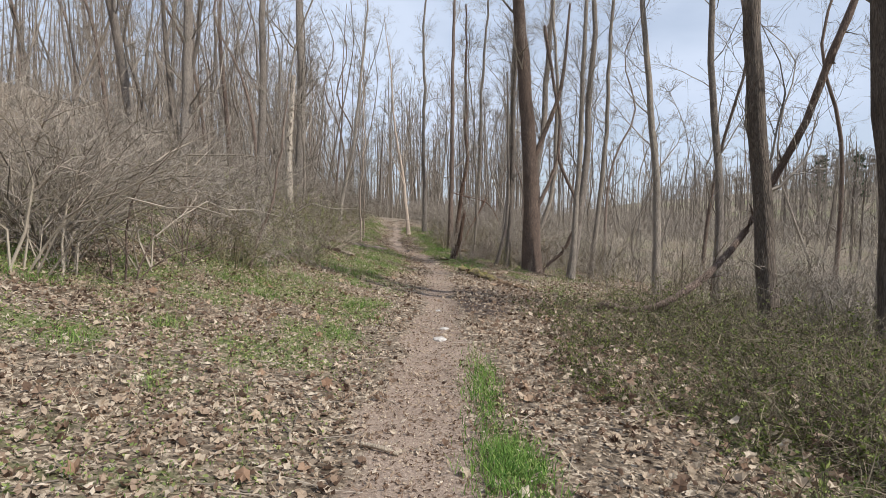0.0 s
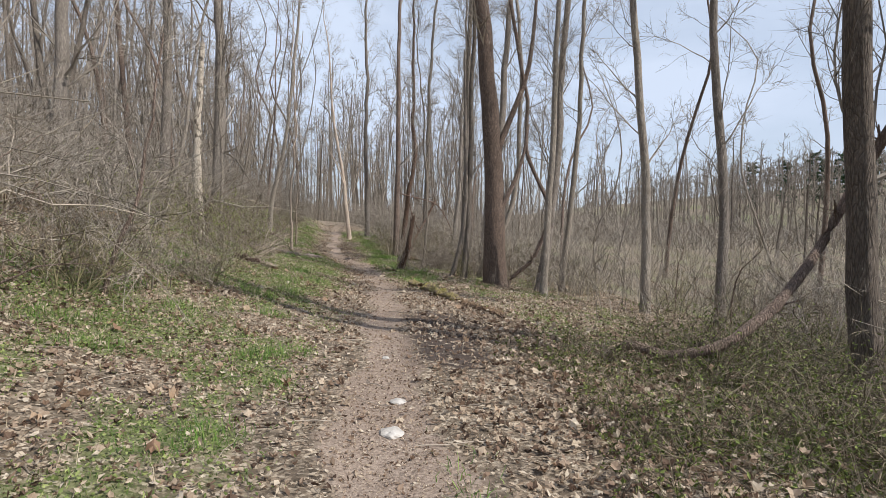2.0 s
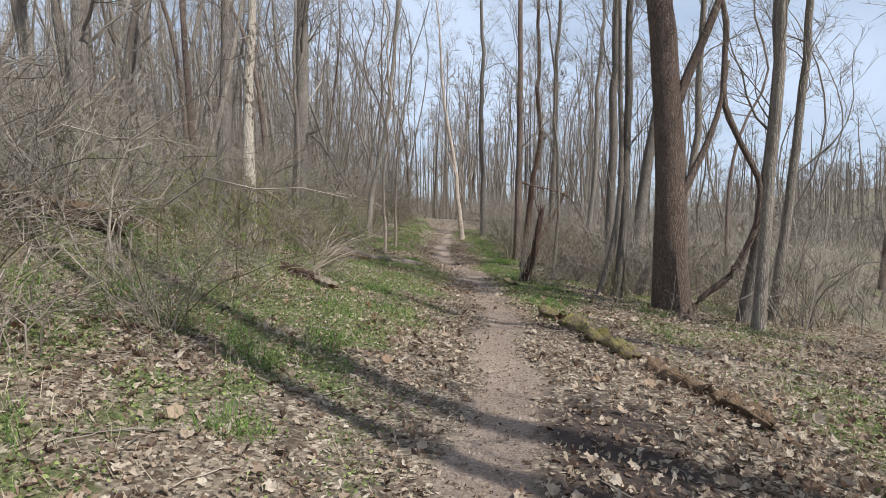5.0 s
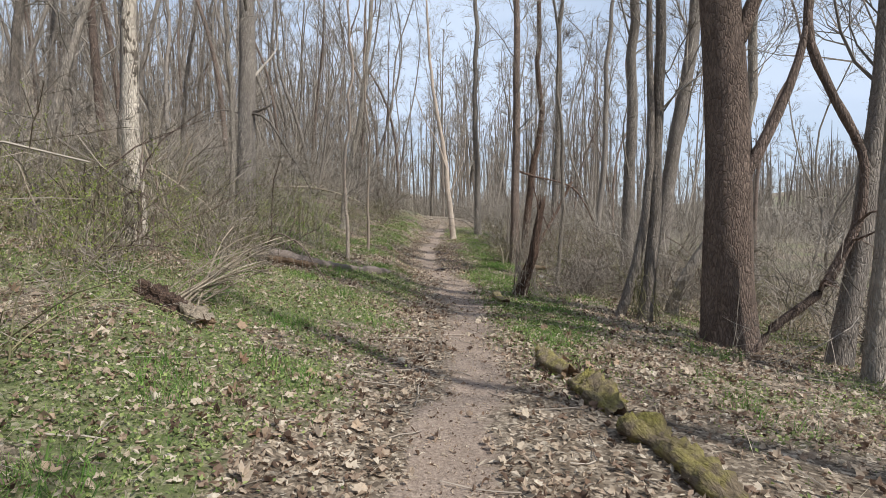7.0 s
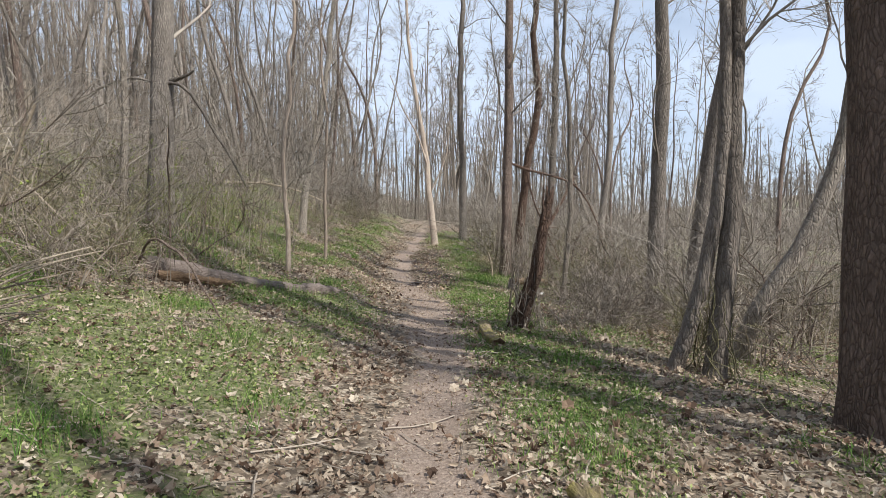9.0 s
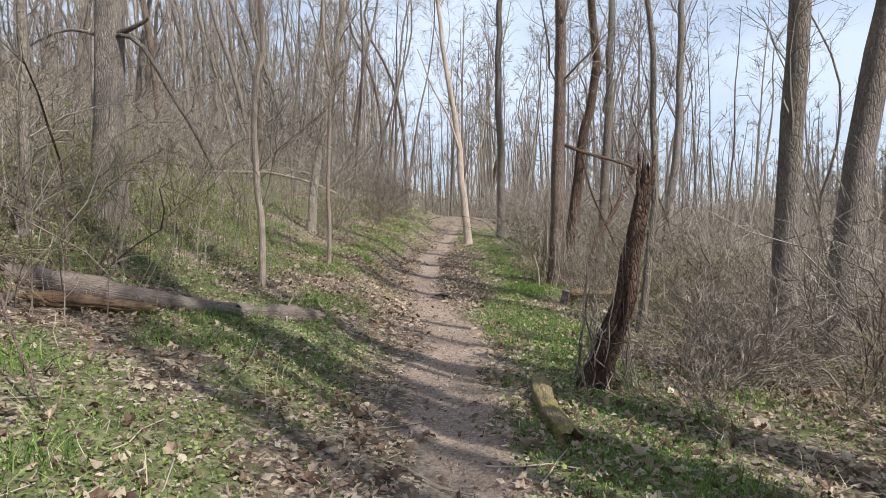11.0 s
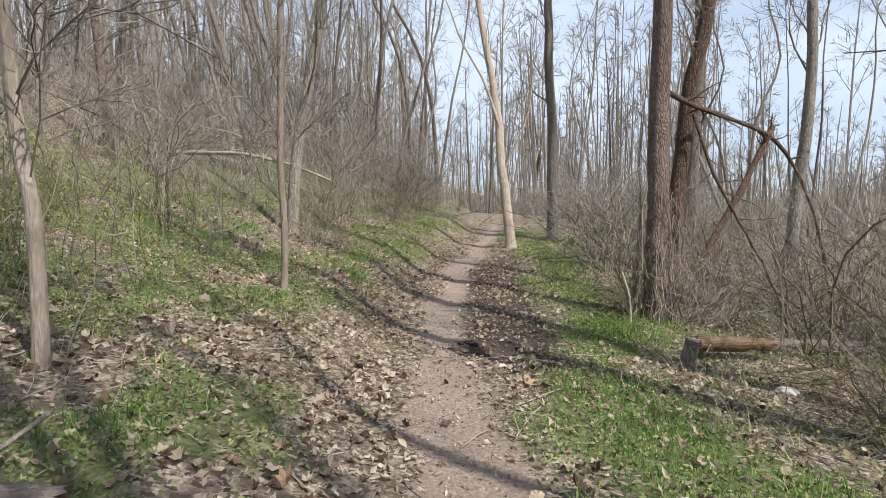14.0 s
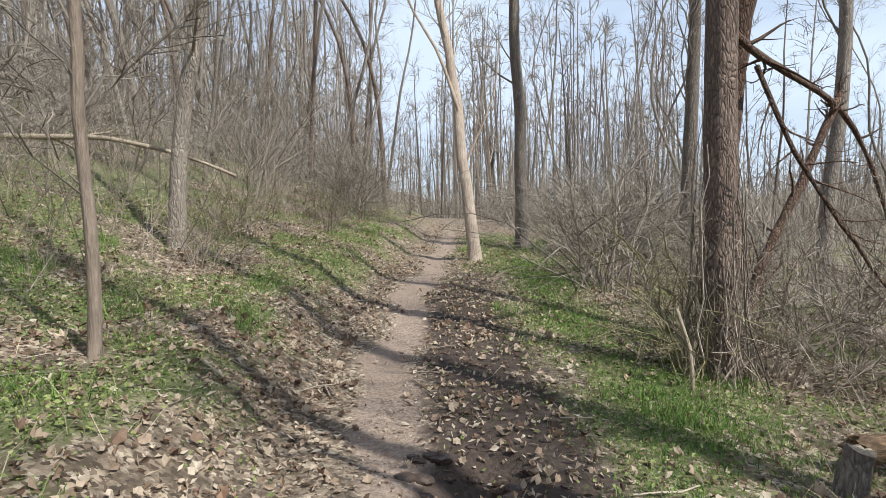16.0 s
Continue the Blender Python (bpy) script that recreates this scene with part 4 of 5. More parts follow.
sets = [wood(230, (-75, -28), (2, 100), (13, 20), 12, 301), wood(300, (-42, 16), (62, 110), (13, 20), 12, 302, (0.07, 0.15), 0.02), wood(210, (27, 95), (8, 105), (6, 12), 10, 303),
        wood(90, (-40, 50), (-45, -4), (13, 19), 9, 304), wood(900, (90, 270), (-20, 330), (12, 18), 10, 305, (0.14, 0.28), 0.07), wood(330, (-70, 90), (105, 200), (14, 20), 9, 306, (0.12, 0.22), 0.03)]
V, F = join([s[0] for s in sets])
tagged(new("far_woods", mesh_of("far_woods", V, F, twig_mat("far_trunks", (0.1, 0.08, 0.065), (0.27, 0.225, 0.185)))), "bare grey-brown woodland receding over hill and valley", "woodland", kind="stuff")
V, F = join([s[i] for s in sets for i in (1, 2, 3)])
tagged(new("far_branches", mesh_of("far_branches", V, F, M_TWIG)), "haze of bare branches of distant woodland", "branches", kind="stuff")


def conifer(x, y, h, seed):
    """A far evergreen: a trunk and whorls of drooping needle sprays."""
    rng = np.random.default_rng(seed)
    P, R = stem(rng, [(0, 0, -0.5), (0, 0, h)], 0.2, 8, 0.02, 0.1, 0.2)
    ob = tagged(new("conifer"), "dark green evergreen tree on the far side of the valley", "tree", "evergreens across the valley")
    ob.location = at(x, y)
    plain("trunk", mesh_of("trunk", *join([tubes(P, R, 6)]), M_BARK_DARK), ob)
    L1, R1 = sprout(rng, P, R, 70, 0.15, 0.97, h * 0.24, 85, 4, -0.06, 0.08, 0.3, 0.3)
    L2, R2 = sprout(rng, L1, R1, 14, 0.1, 1, h * 0.06, 60, 2, -0.05, 0.2, 1, 1)
    V, F = join([ribbons(rng, L1, R1 * 0 + 0.05), ribbons(rng, L2, R2 * 0 + 0.28)])
    plain("crown", mesh_of("crown", V, F, M_PINE), ob, "dark green needle sprays")


rng = np.random.default_rng(390)
for i in range(11):
    conifer(122 + 4.2 * i + rng.uniform(-4, 4), 190 - 4 * i + rng.uniform(-6, 6), rng.uniform(12, 17), 391 + i)


# ---- scrub ----
def bush(seed, h, stems, spread, mat, mat2=None, twig_n=7, name="shrub", fine=6, thick=1.0):
    rng = np.random.default_rng(seed)
    a = rng.uniform(0, 6.28, stems)
    rad = rng.uniform(0.02, spread * 0.35, stems)
    d = np.stack([np.cos(a) * rng.uniform(0.05, 0.6, stems), np.sin(a) * rng.uniform(0.05, 0.6, stems), np.ones(stems)], 1)
    out = [np.stack([rad * np.cos(a), rad * np.sin(a), np.full(stems, -0.1)], 1)]
    ln = h * rng.uniform(0.55, 1.15, stems)
    kk = 7
    for i in range(kk - 1):
        d = d + rng.normal(size=d.shape) * 0.27 + np.stack([np.cos(a), np.sin(a), -0.5 * np.ones(stems)], 1) * 0.05 * i
        d /= np.linalg.norm(d, axis=1, keepdims=True)
        out.append(out[-1] + d * (ln / (kk - 1))[:, None])
    P = np.stack(out, 1)
    R = (rng.uniform(0.006, 0.014, stems) * (h / 2) ** 0.5)[:, None] * np.linspace(1, 0.3, kk)[None]
    L2, R2 = sprout(rng, P, R, twig_n, 0.2, 1, h * 0.42, 45, 4, 0.05, 0.2, 0.7, 0.35)
    L3, R3 = sprout(rng, L2, R2, fine, 0.12, 1, h * 0.2, 48, 3, 0.03, 0.25, 0.75, 0.7)
    ob = new(name, mesh_of("stems", *join([tubes(P, np.maximum(R * thick, 0.004), 4)]), mat))
    V, F = join([ribbons(rng, L2, np.maximum(R2, 0.003)), ribbons(rng, L3, np.maximum(R3, 0.0022))])
    tagged(plain("crown", mesh_of("crown", V, F, mat2 or mat), ob), kind="stuff")
    return ob


bushes = [bush(401, 3.0, 16, 0.9, M_TWIG), bush(402, 2.6, 18, 0.9, M_TWIG), bush(403, 3.9, 14, 1.0, M_TWIG_TAN, M_TWIG), bush(404, 1.5, 18, 0.8, M_TWIG_OLIVE),
          bush(405, 1.1, 16, 0.7, M_TWIG_TAN), bush(406, 2.4, 16, 1.0, M_TWIG_OLIVE, M_TWIG_TAN), bush(407, 3.6, 7, 0.7, M_TWIG_PALE, M_TWIG_TAN, 9, "shrub", 6, 1.1), bush(408, 2.6, 5, 0.5, M_BARK_DARK, M_CANE, 9, "shrub", 6, 1.3)]
labels = ["tall bare grey-brown shrub with tangled twigs", "bare grey-brown shrub with dense twigs", "tall arching bare shrub with grey twigs", "bare shrub with olive-green stems", "low bare tan shrub", "olive and tan bare shrub", "arching pale bare shrub with long branches", "open dark-stemmed bare shrub"]
for b, lab in zip(bushes, labels):
    tagged(b, lab, "shrub", "scrub beside the path")
used = set()


def plant(kind, x, y, s=1.0, turn=0.0):
    m = Matrix.Translation(at(x, y)) @ Matrix.Rotation(turn, 4, "Z") @ Matrix.Scale(s, 4)
    if kind not in used:
        used.add(kind)
        bushes[kind].matrix_basis = m
    else:
        copy_thing(bushes[kind], m)


rng = np.random.default_rng(410)
for zone, n, kk in [((-8.5, -4.3, 6.5, 16), 44, (0, 1, 2, 5, 6)), ((-5.0, -4.2, 6.0, 16), 6, (7, 7, 6)), ((-4.0, -3.1, 10.5, 15.5), 6, (3, 4, 5)), ((-10, -5.8, 16, 30), 22, (0, 1, 3, 5, 2)), ((-5.2, -4.2, 17, 21), 5, (7, 4)),
                    ((-12, -7.2, 28, 46), 20, (1, 2, 0)), ((-12, -6.4, 44, 62), 24, (1, 2, 0)), ((-2.2, 6, 46, 62), 22, (1, 2, 0)), ((-8, -5.6, 43, 60), 14, (4, 1, 0)), ((-3.0, -0.5, 41, 60), 14, (4, 1, 3)), ((-6.6, -5.0, 30, 42), 9, (4, 7, 3)),
                    ((2.8, 9, 21, 34), 34, (1, 3, 4, 0, 7)), ((-0.6, 3.5, 33, 46), 30, (1, 0, 3, 6)), ((5.5, 13, 8, 22), 34, (1, 3, 0, 4, 7)), ((0.9, 1.9, 22.6, 24.6), 6, (7, 4)), ((1.6, 3.0, 29.5, 33), 4, (4, 3, 7)), ((-0.1, 0.9, 30.4, 31.6), 4, (4, 3)), ((0.9, 3.6, 29.5, 33), 6, (7, 7, 4)), ((1.0, 4.5, 22, 28), 10, (7, 4, 3)), ((-5.4, -4.4, 20.5, 24), 6, (7, 3, 4))]:
    for _ in range(n):
        x, y = rng.uniform(zone[0], zone[1]), rng.uniform(zone[2], zone[3])
        if abs(x - float(path_x(y))) > 1.45 and not (-6.5 < x < -4.2 and 11.6 < y < 15.6 and rng.random() < 0.6):
            plant(int(rng.choice(kk)), x, y, rng.uniform(0.7, 1.15), rng.uniform(0, 6.28))


def strewn(rng, n, box, weight):
    """n places drawn from a box, thinned by a weight from 0 to 1."""
    xs, ys = [], []
    have = 0
    while have < n:
        x, y = rng.uniform(box[0], box[1], 4 * n), rng.uniform(box[2], box[3], 4 * n)
        ok = rng.random(4 * n) < weight(x, y)
        xs.append(x[ok])
        ys.append(y[ok])
        have += ok.sum()
    return np.concatenate(xs)[:n], np.concatenate(ys)[:n]


def shoots(rng, x, y, h, r, kk=5, lean=0.35, droop=0.0, sides=3):
    n = len(x)
    d = np.concatenate([rng.normal(size=(n, 2)) * lean, np.ones((n, 1))], 1)
    d /= np.linalg.norm(d, axis=1, keepdims=True)
    out = [np.stack([x, y, land(x, y) - 0.03], 1)]
    for i in range(kk - 1):
        d = d + rng.normal(size=d.shape) * 0.14 - np.array([0, 0, droop * i])
        d /= np.linalg.norm(d, axis=1, keepdims=True)
        out.append(out[-1] + d * (h / (kk - 1))[:, None])
    P = np.stack(out, 1)
    return P, (r * np.ones(n))[:, None] * np.linspace(1, 0.35, kk)[None]


# undergrowth: thin upright stems everywhere in the wood
rng = np.random.default_rng(430)
off = lambda x, y: np.clip((np.abs(x - path_x(y) + 0.5) - 3.6) / 4, 0, 1) * (~((x > 0.5) & (x < 5.5) & (y < 13)))
x, y = strewn(rng, 8000, (-30, 30, 7, 85), off)
P, R = shoots(rng, x, y, 0.6 + 2.3 * rng.random(len(x)) ** 1.6, 0.008, 5, 0.2)
L, RR = sprout(rng, P, R, 7, 0.2, 1, 0.7, 38, 3, 0.08, 0.18, 0.7, 0.4)
V, F = join([tubes(P, R, 3), ribbons(rng, L, np.maximum(RR, 0.005))])
tagged(new("undergrowth", mesh_of("undergrowth", V, F, M_TWIG)), "thicket of thin bare brown stems under the trees", "undergrowth", kind="stuff")
x, y = strewn(rng, 4200, (20, 120, -5, 130), lambda x, y: 0.3 + 0.7 * (x > 26))
P, R = shoots(rng, x, y, rng.uniform(1.5, 4.5, len(x)), 0.03, 4, 0.25)
L, RR = sprout(rng, P, R, 8, 0.1, 1, 1.6, 45, 3, 0.05, 0.25, 0.9, 0.7)
V, F = join([ribbons(rng, P, R), ribbons(rng, L, np.maximum(RR, 0.022))])
tagged(new("valley_thicket", mesh_of("valley_thicket", V, F, M_TWIG)), "grey-brown thicket filling the valley below the wood", "undergrowth", kind="stuff")

x, y = strewn(rng, 5200, (-60, 30, 52, 125), lambda x, y: np.clip((np.abs(x - path_x(y)) - 1.6) / 1.5, 0, 1))
P, R = shoots(rng, x, y, rng.uniform(1.5, 5.5, len(x)), 0.02, 5, 0.2)
L, RR = sprout(rng, P, R, 9, 0.1, 1, 1.3, 42, 3, 0.06, 0.22, 0.8, 0.5)
V, F = join([tubes(P, R, 3), ribbons(rng, L, np.maximum(RR, 0.012))])
tagged(new("far_thicket", mesh_of("far_thicket", V, F, M_TWIG)), "grey-brown thicket of young stems deeper in the wood", "undergrowth", kind="stuff")

# brambles on the valley side
rng = np.random.default_rng(440)
tangle = lambda x, y: np.clip((x - 1.15 - 0.02 * y + 0.2 * np.sin(1.3 * y)) / 0.6, 0, 1) * np.clip(0.55 + 0.9 * np.sin(1.9 * x + 1.1 * y) * np.sin(1.4 * y - 0.8 * x + 1), 0.08, 1) * np.clip((10.8 - y + 0.6 * (x - 1.6)) / 2, 0, 1)
x, y = strewn(rng, 9000, (0.9, 9, 0.6, 14), tangle)
P, R = shoots(rng, x, y, rng.uniform(0.35, 1.35, len(x)) * np.clip(0.45 + 0.27 * (x - 1.2), 0.42, 1.1), 0.004, 7, 0.7, 0.12)
P[..., 2] = np.maximum(P[..., 2], land(P[..., 0], P[..., 1]) + 0.01)
L, RR = sprout(rng, P, R, 5, 0.2, 1, 0.34, 50, 3, -0.02, 0.25, 0.8, 0.5)
V, F = join([tubes(P, R, 3), ribbons(rng, L, np.maximum(RR, 0.0026))])
tagged(new("brambles", mesh_of("brambles", V, F, M_CANE)), "tangled brown bramble canes arching over the slope", "brambles", kind="stuff")


def blades(rng, base, d, length, width, fold=0.0):
    """Small pointed leaves: four corners each, as two triangles."""
    n = len(base)
    d = d / (np.linalg.norm(d, axis=1, keepdims=True) + 1e-9)
    s = np.cross(d, rng.normal(size=d.shape))
    s /= np.linalg.norm(s, axis=1, keepdims=True) + 1e-9
    nn = np.cross(d, s)
    L, W = length[:, None], width[:, None]
    V = np.stack([base, base + d * L * 0.5 + s * W / 2 + nn * fold * W, base + d * L, base + d * L * 0.5 - s * W / 2 + nn * fold * W], 1)
    i = np.arange(n)[:, None] * 4
    return V.reshape(-1, 3), np.concatenate([i + [[0, 1, 2]], i + [[0, 2, 3]]])


pick = rng.integers(0, len(P), 140000)
s = rng.uniform(0.03, 0.85, 140000)
b, d = along(P[pick], s[:, None])
V, F = blades(rng, b[:, 0], rng.normal(size=(140000, 3)) + [0, 0, 0.3], rng.uniform(0.018, 0.05, 140000), rng.uniform(0.011, 0.027, 140000), 0.2)
tagged(new("bramble_leaves", mesh_of("bramble_leaves", V, [F], M_BRAMBLE)), "small green spring leaves on bramble canes", "leaves", kind="stuff")


# budding green-tinged scrub on the bank
rng = np.random.default_rng(445)
spots = lambda x, y: np.clip(np.sin(0.75 * y + 0.6) * 1.4 - 0.1, 0.03, 1) * np.clip((-(x - path_x(y)) - 2.7) / 0.8, 0, 1)
x, y = strewn(rng, 300, (-8, -3.2, 11, 33), spots)
P, R = shoots(rng, x, y, rng.uniform(0.6, 1.8, len(x)), 0.0045, 6, 0.22)
L, RR = sprout(rng, P, R, 8, 0.2, 1, 0.35, 42, 4, 0.06, 0.25, 0.7, 0.4)
V, F = join([tubes(P, R, 3), ribbons(rng, L, np.maximum(RR, 0.002))])
tagged(new("budding_scrub", mesh_of("budding_scrub", V, F, M_TWIG_OLIVE)), "thin olive stems of scrub coming into bud", "undergrowth", kind="stuff")
pick = rng.integers(0, len(L), 20000)
bb, d = along(L[pick], rng.uniform(0.2, 1, 20000)[:, None])
V, F = blades(rng, bb[:, 0], rng.normal(size=(20000, 3)) + [0, 0, 0.4], rng.uniform(0.014, 0.034, 20000), rng.uniform(0.008, 0.018, 20000), 0.2)
tagged(new("spring_buds", mesh_of("spring_buds", V, [F], M_BUD)), "tiny yellow-green spring leaves opening on scrub", "leaves", kind="stuff")

# thin dry stems on the bank beside the last stretch
rng = np.random.default_rng(447)
x, y = strewn(rng, 620, (-9.5, -3.6, 22, 42), lambda x, y: np.clip((-(x - path_x(y)) - 2.2) / 1.5, 0, 1))
P, R = shoots(rng, x, y, rng.uniform(0.5, 2.2, len(x)), 0.006, 6, 0.3)
L, RR = sprout(rng, P, R, 7, 0.2, 1, 0.45, 42, 4, 0.05, 0.25, 0.7, 0.4)
V, F = join([tubes(P, R, 3), ribbons(rng, L, np.maximum(RR, 0.0024))])
tagged(new("bank_scrub", mesh_of("bank_scrub", V, F, M_TWIG_TAN)), "sparse dry stems and twigs on the bank", "undergrowth", kind="stuff")
# and along the verge under the trees
x, y = strewn(rng, 700, (0, 6, 19, 46), lambda x, y: np.clip((x - path_x(y) - 2.2) / 1.0, 0, 1))
P, R = shoots(rng, x, y, rng.uniform(0.4, 1.6, len(x)), 0.0045, 6, 0.35)
L, RR = sprout(rng, P, R, 7, 0.2, 1, 0.4, 45, 4, 0.03, 0.25, 0.7, 0.4)
V, F = join([tubes(P, R, 3), ribbons(rng, L, np.maximum(RR, 0.0022))])
tagged(new("verge_scrub", mesh_of("verge_scrub", V, F, M_TWIG_TAN)), "tangle of dry stems under the trees by the path", "undergrowth", kind="stuff")


# ---- the woodland floor ----
def grass(seed, n, box, weight, lo, hi, w, lean=0.35):
    rng = np.random.default_rng(seed)
    x, y = strewn(rng, n, box, weight)
    x, y = x + rng.normal(size=n) * 0.02, y + rng.normal(size=n) * 0.02
    h = rng.uniform(lo, hi, n)
    d = np.concatenate([rng.normal(size=(n, 2)) * lean, np.ones((n, 1))], 1)
    d /= np.linalg.norm(d, axis=1, keepdims=True)
    s = np.stack([-d[:, 1], d[:, 0], 0 * x], 1) + 0.3 * rng.normal(size=(n, 3)) * [1, 1, 0]
    s /= np.linalg.norm(s, axis=1, keepdims=True) + 1e-9
    s *= (w * rng.uniform(0.6, 1.2, n))[:, None]
    o = np.stack([x, y, land(x, y) - 0.01], 1)
    mid = o + d * h[:, None] * 0.55
    tip = mid + (d + np.concatenate([rng.normal(size=(n, 2)) * 0.5, -0.25 * np.ones((n, 1))], 1)) * h[:, None] * 0.45
    V = np.stack([o - s, o + s, mid + s * 0.8, mid - s * 0.8, tip], 1).reshape(-1, 3)
    i = np.arange(n)[:, None] * 5
    return V, [i + [[0, 1, 2, 3]], i + [[3, 2, 4]]]


V, F = grass(501, 90000, (-9, 5, 2, 44), lambda x, y: grassy(x, y) ** 1.6, 0.025, 0.085, 0.0026, 0.5)
tagged(new("grass", mesh_of("grass", V, F, M_GRASS)), "short fresh green spring grass", "grass", kind="stuff")
verge = lambda x, y: np.exp(-((x - path_x(y) - np.interp(y, [17, 26, 29], [1.0, 1.15, 2.0])) / 0.5) ** 2) * np.clip((y - 17) / 3, 0, 1) * np.clip((44 - y) / 6, 0, 1) * np.clip(0.55 + 0.6 * np.sin(1.7 * y + x) * np.sin(2.3 * x - 0.6 * y), 0.1, 1) * (1 - 0.9 * muddy(x, y)) * (1 - trodden(x, y))
V, F = grass(504, 46000, (-2.5, 2.5, 17, 44), lambda x, y: verge(x, y) * np.where(y > 28, 1.0, 0.6), 0.035, 0.1, 0.0032, 0.5)
tagged(new("verge_grass", mesh_of("verge_grass", V, F, M_GRASS)), "lush green grass along the verge of the path", "grass", kind="stuff")
lush = lambda x, y: np.exp(-(((x - 0.42) / 0.17) ** 2 + ((y - 3.6) / 0.4) ** 2)) + 0.3 * np.exp(-(((x - 0.36) / 0.13) ** 2 + ((y - 5.3) / 0.9) ** 2))
V, F = grass(505, 2600, (-0.3, 1.2, 2, 8), lush, 0.05, 0.16, 0.0035, 0.45)
tagged(new("grass_clump", mesh_of("grass_clump", V, F, M_GRASS)), "bright green grass clump at the edge of the path", "grass", kind="stuff")
tuft = lambda x, y: (grassy(x, y) > 0.45) * np.clip(3.2 * np.sin(3.1 * x + 1.2 * np.sin(2.3 * y)) * np.sin(2.7 * y + 0.8 * np.sin(3 * x)) - 1.6, 0, 1)
V, F = grass(502, 16000, (-7, 3, 3, 42), tuft, 0.1, 0.24, 0.003, 0.45)
tagged(new("grass_tufts", mesh_of("grass_tufts", V, F, M_GRASS)), "longer tufts of green grass", "grass", kind="stuff")
dry = lambda x, y: np.clip((np.abs(x - path_x(y)) - 0.9) / 1.5, 0, 1) * np.clip(1.6 * np.sin(1.3 * x + y) * np.sin(1.7 * y - 0.4 * x) - 0.1, 0.03, 1)
V, F = grass(503, 22000, (-8, 7, 1.5, 42), dry, 0.06, 0.3, 0.0022, 0.7)
tagged(new("dry_grass", mesh_of("dry_grass", V, F, M_STRAW)), "dry straw-coloured grass stalks", "grass", kind="stuff")

# low weeds
rng = np.random.default_rng(510)
n = 200000
x, y = strewn(rng, n, (-8, 5, 2, 42), lambda x, y: grassy(x, y) ** 1.3)
b = np.stack([x, y, land(x, y) + rng.uniform(0.0, 0.05, n)], 1)
V, F = blades(rng, b, np.concatenate([rng.normal(size=(n, 2)), rng.uniform(0.05, 0.9, (n, 1))], 1), rng.uniform(0.014, 0.042, n), rng.uniform(0.01, 0.028, n), 0.15)
tagged(new("weeds", mesh_of("weeds", V, [F], M_GREEN)), "low green weeds growing through dead leaves", "weeds", kind="stuff")

# dead leaves
OUT = np.array([0.0, -0.46, 0.24, -0.27, 0.45, -0.16, 0.37, 0.06, 0.44, 0.26, 0.22, 0.3, 0.0, 0.54, -0.24, 0.29, -0.43, 0.24, -0.36, 0.04, -0.46, -0.18, -0.22, -0.28]).reshape(-1, 2)
OVAL = np.array([0.0, -0.55, 0.2, -0.2, 0.24, 0.15, 0.0, 0.55, -0.24, 0.15, -0.2, -0.2]).reshape(-1, 2)


def leaf_shapes(rng, n, shape, size, x, y, lift):
    """Curled dead leaves lying about: a fan of triangles each."""
    k = len(shape)
    sh = np.concatenate([[[0, 0]], shape])
    s = size[:, None]
    px, py = sh[:, 0] * s * rng.uniform(0.7, 1.1, (n, 1)), sh[:, 1] * s
    r2 = sh[:, 0] ** 2 + sh[:, 1] ** 2
    curl, fold = rng.normal(size=(n, 1)) * 0.9 + 0.4, rng.uniform(0.0, 1.1, (n, 1))
    pz = s * (curl * r2 + fold * np.abs(sh[:, 0]) * 0.5 + 0.09 * rng.normal(size=(n, k + 1)))
    Q = np.stack([px, py, pz], -1)
    a, b, c = rng.uniform(0, 6.28, n), rng.normal(size=n) * 0.4, rng.normal(size=n) * 0.4
    ca, sa, cb, sb, cc, sc = np.cos(a), np.sin(a), np.cos(b), np.sin(b), np.cos(c), np.sin(c)
    o = 0 * a
    Rz = np.stack([np.stack([ca, -sa, o], -1), np.stack([sa, ca, o], -1), np.stack([o, o, o + 1], -1)], 1)
    Rx = np.stack([np.stack([o + 1, o, o], -1), np.stack([o, cb, -sb], -1), np.stack([o, sb, cb], -1)], 1)
    Ry = np.stack([np.stack([cc, o, sc], -1), np.stack([o, o + 1, o], -1), np.stack([-sc, o, cc], -1)], 1)
    Q = np.einsum("nij,nkj->nki", Rz @ Rx @ Ry, Q)
    low = Q[..., 2].min(1)
    Q += np.stack([x, y, land(x, y) - 0.6 * low + lift], -1)[:, None]
    i = np.arange(n)[:, None, None] * (k + 1)
    j = np.arange(k)
    F = (i + np.stack([0 * j, 1 + j, 1 + (j + 1) % k], 1)[None]).reshape(-1, 3)
    return Q.reshape(-1, 3), F


def littered(x, y):
    u = x - path_x(y)
    n = 0.62 + 0.38 * np.sin(0.9 * x + 1.7 * np.sin(0.8 * y)) * np.sin(1.1 * y)
    near = np.clip(1.2 - (y - 6) / 60, 0.5, 1)
    return np.clip(n, 0.1, 1) * (1 - np.clip(1 - 0.02 * (11 - y), 0.8, 0.98) * np.sqrt(trodden(x, y))) * (1 - 0.3 * grassy(x, y)) * near


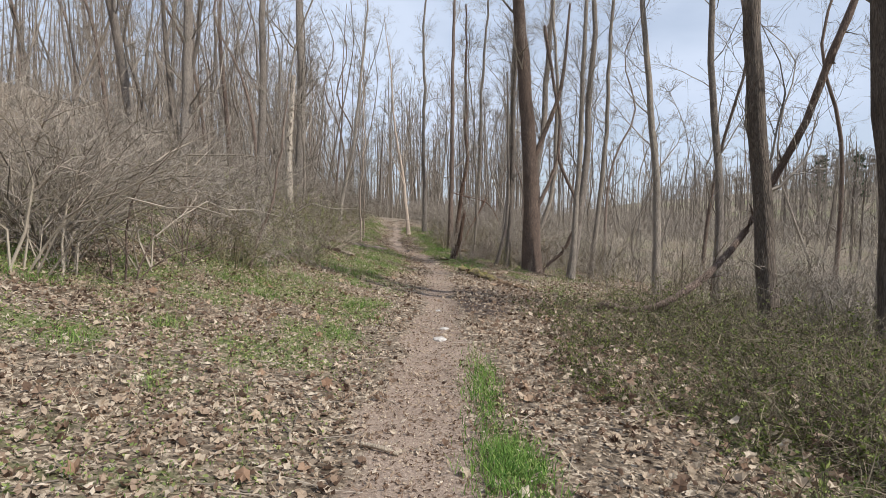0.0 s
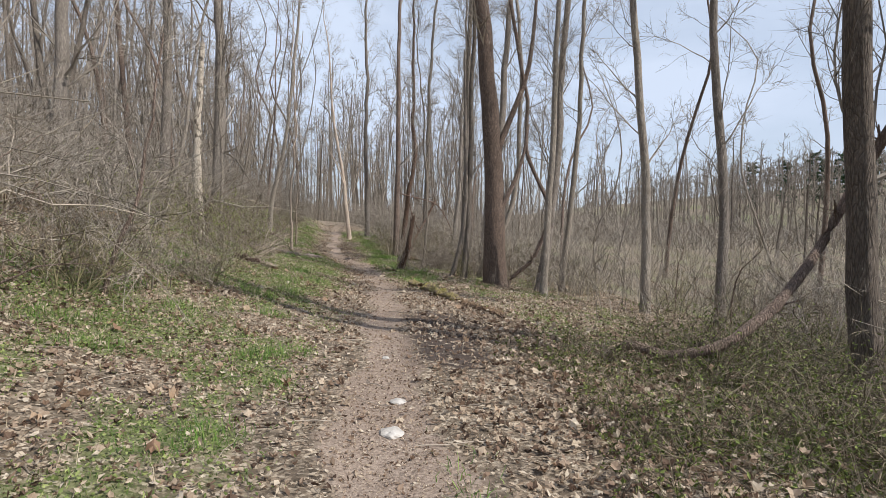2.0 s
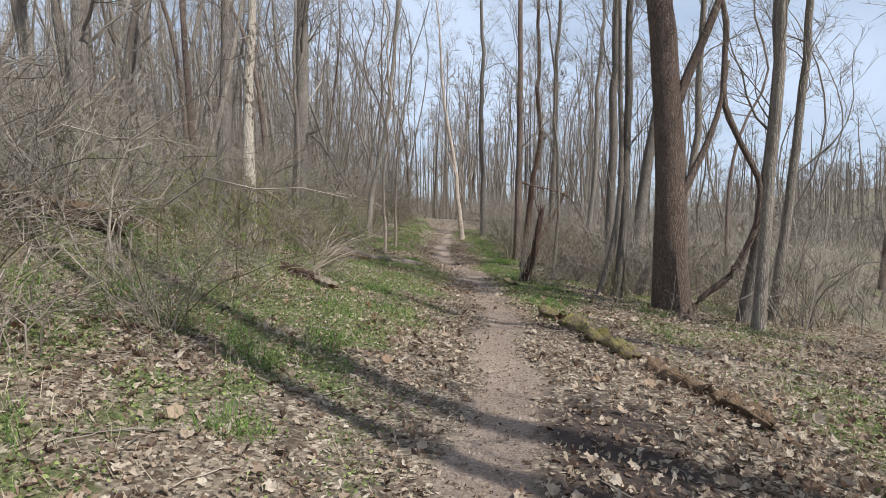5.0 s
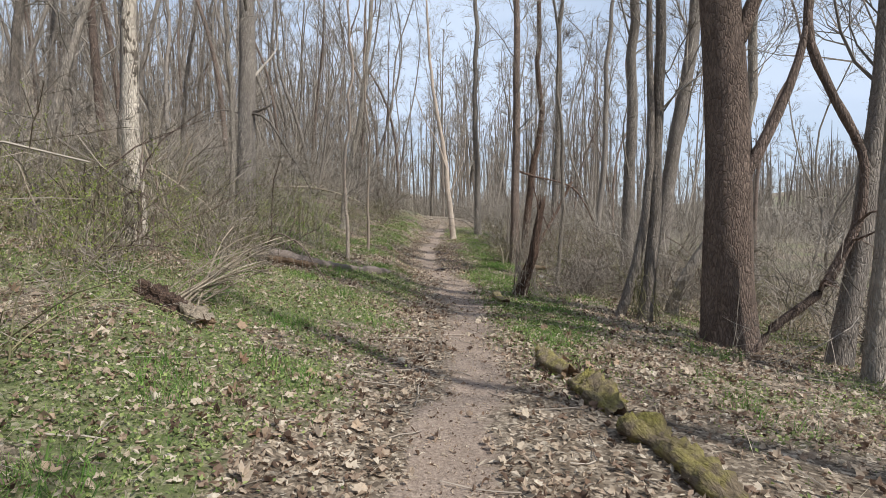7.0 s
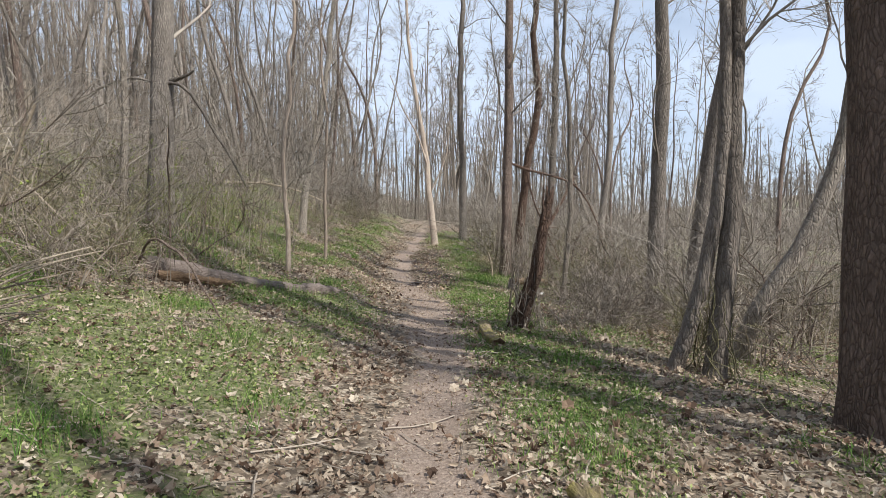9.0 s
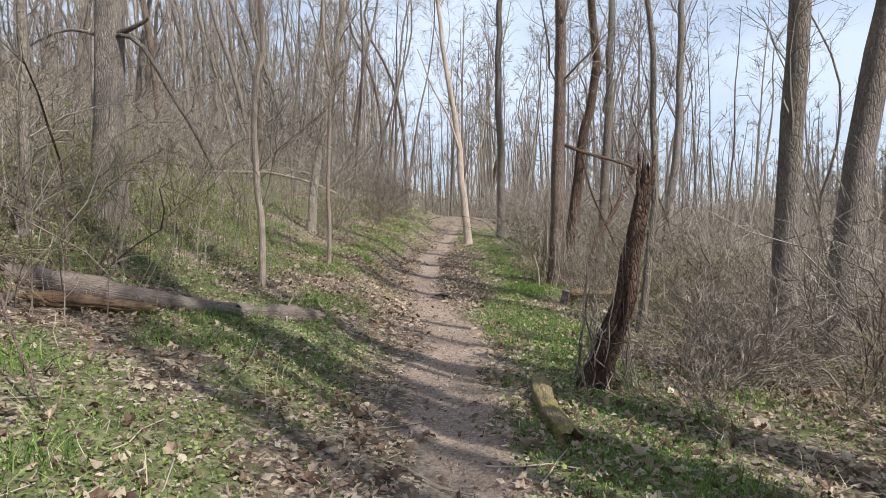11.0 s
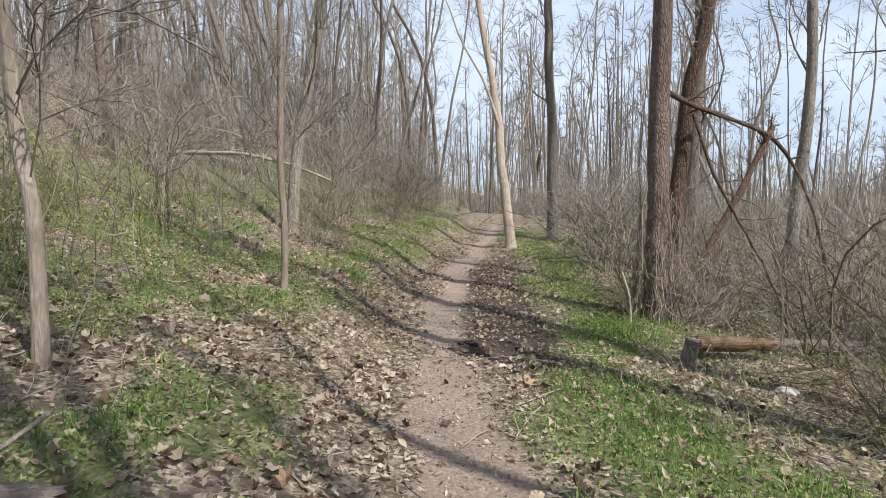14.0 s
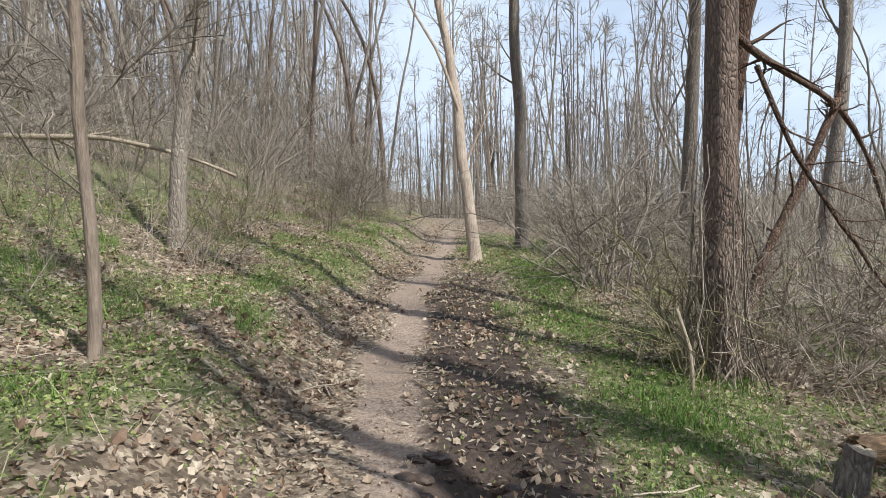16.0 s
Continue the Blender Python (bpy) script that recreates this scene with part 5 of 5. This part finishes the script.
rng = np.random.default_rng(520)
n1, n2, n3 = 26000, 28000, 140000
x, y = strewn(rng, n1, (-8, 5, 1.5, 40), littered)
A = leaf_shapes(rng, n1, OUT, rng.uniform(0.035, 0.09, n1), x, y, rng.uniform(0, 0.018, n1))
x, y = strewn(rng, n2, (-8, 7, 1.5, 46), littered)
B = leaf_shapes(rng, n2, OVAL, rng.uniform(0.03, 0.075, n2), x, y, rng.uniform(0, 0.018, n2))
x, y = strewn(rng, n3, (-9, 8, 1.2, 48), littered)
b = np.stack([x, y, land(x, y) + rng.uniform(0.002, 0.02, n3)], 1)
D = blades(rng, b, np.concatenate([rng.normal(size=(n3, 2)), 0.35 * np.abs(rng.normal(size=(n3, 1)))], 1), rng.uniform(0.02, 0.075, n3), rng.uniform(0.01, 0.04, n3), 0.2)
n4 = 22000
x, y = strewn(rng, n4, (-2.4, 0.9, 1.8, 34), lambda x, y: (0.05 + 0.5 * trodden(x, y)) * np.clip(1.4 - y / 14, 0.35, 1))
C = leaf_shapes(rng, n4, OVAL, 0.01 + 0.03 * rng.random(n4) ** 2, x, y, rng.uniform(0, 0.003, n4))
V, F = join([A, B, C, D])
litter_ob = tagged(new("leaf_litter", mesh_of("leaf_litter", V, F, M_LEAF)), "dry tan and brown fallen leaves covering the ground", "fallen leaves", kind="stuff")

# leaves caught in the brambles
x, y = strewn(rng, 7500, (0.9, 8, 0.6, 13), lambda x, y: np.clip((x - 0.9) / 0.5, 0, 1))
V, F = leaf_shapes(rng, 7500, OUT, rng.uniform(0.04, 0.09, 7500), x, y, rng.uniform(0.02, 0.5, 7500) ** 1.9)
tagged(new("caught_leaves", mesh_of("caught_leaves", V, [F], M_LEAF)), "dead leaves caught in bramble canes", "fallen leaves", kind="stuff")

# the large leaves nearest to the walk, one by one
k = Mat("large_dead_leaf", 0.7)
c = k.ramp(k.chance(), [(0, (0.28, 0.17, 0.11)), (0.5, (0.48, 0.35, 0.24)), (1, (0.6, 0.5, 0.39))])
c = k.mix(0.4, c, k.ramp(k.noise(k.coords(), 60, 4), [(0.3, (0.55, 0.5, 0.45)), (0.7, (1.1, 1.1, 1.1))]), "MULTIPLY")
M_BIG_LEAF = k.thin(c, 0.25)
one = []
for i in range(8):
    r = np.random.default_rng(540 + i)
    V, F = leaf_shapes(r, 1, OUT, np.array([0.085 + 0.005 * i]), np.zeros(1), np.zeros(1), np.zeros(1))
    V[:, 2] -= V[:, 2].min()
    one.append(mesh_of("leaf", V, [F], M_BIG_LEAF))
x, y = strewn(rng, 280, (-4.5, 2.5, 2.5, 32), lambda x, y: littered(x, y) * np.clip((np.abs(x - path_x(y)) - 0.45) / 0.3, 0, 1))
for i in range(280):
    ob = plain("leaf", one[i % 8], litter_ob)
    ob.matrix_basis = Matrix.Translation(at(x[i], y[i], 0.012)) @ Matrix.Rotation(float(rng.uniform(0, 6.28)), 4, "Z")

# twigs lying on the floor
n = 1500
x, y = strewn(rng, n, (-7, 6, 2, 40), lambda x, y: 0.15 + 0.85 * littered(x, y))
a = rng.uniform(0, 6.28, n)
ln = rng.uniform(0.1, 0.6, n)
t = np.linspace(-0.5, 0.5, 4)
P = np.stack([x[:, None] + np.cos(a)[:, None] * ln[:, None] * t, y[:, None] + np.sin(a)[:, None] * ln[:, None] * t, np.zeros((n, 4))], -1) + rng.normal(size=(n, 4, 3)) * 0.012
P[..., 2] = land(P[..., 0], P[..., 1]) + 0.012 + 0.012 * rng.random((n, 4))
V, F = tubes(P, np.full((n, 4), 0.004) * rng.uniform(0.6, 1.6, (n, 1)), 4)
tagged(new("fallen_twigs", mesh_of("fallen_twigs", V, [F], M_TWIG_TAN)), "thin dry twigs lying on the leaf litter", "twigs", kind="stuff")
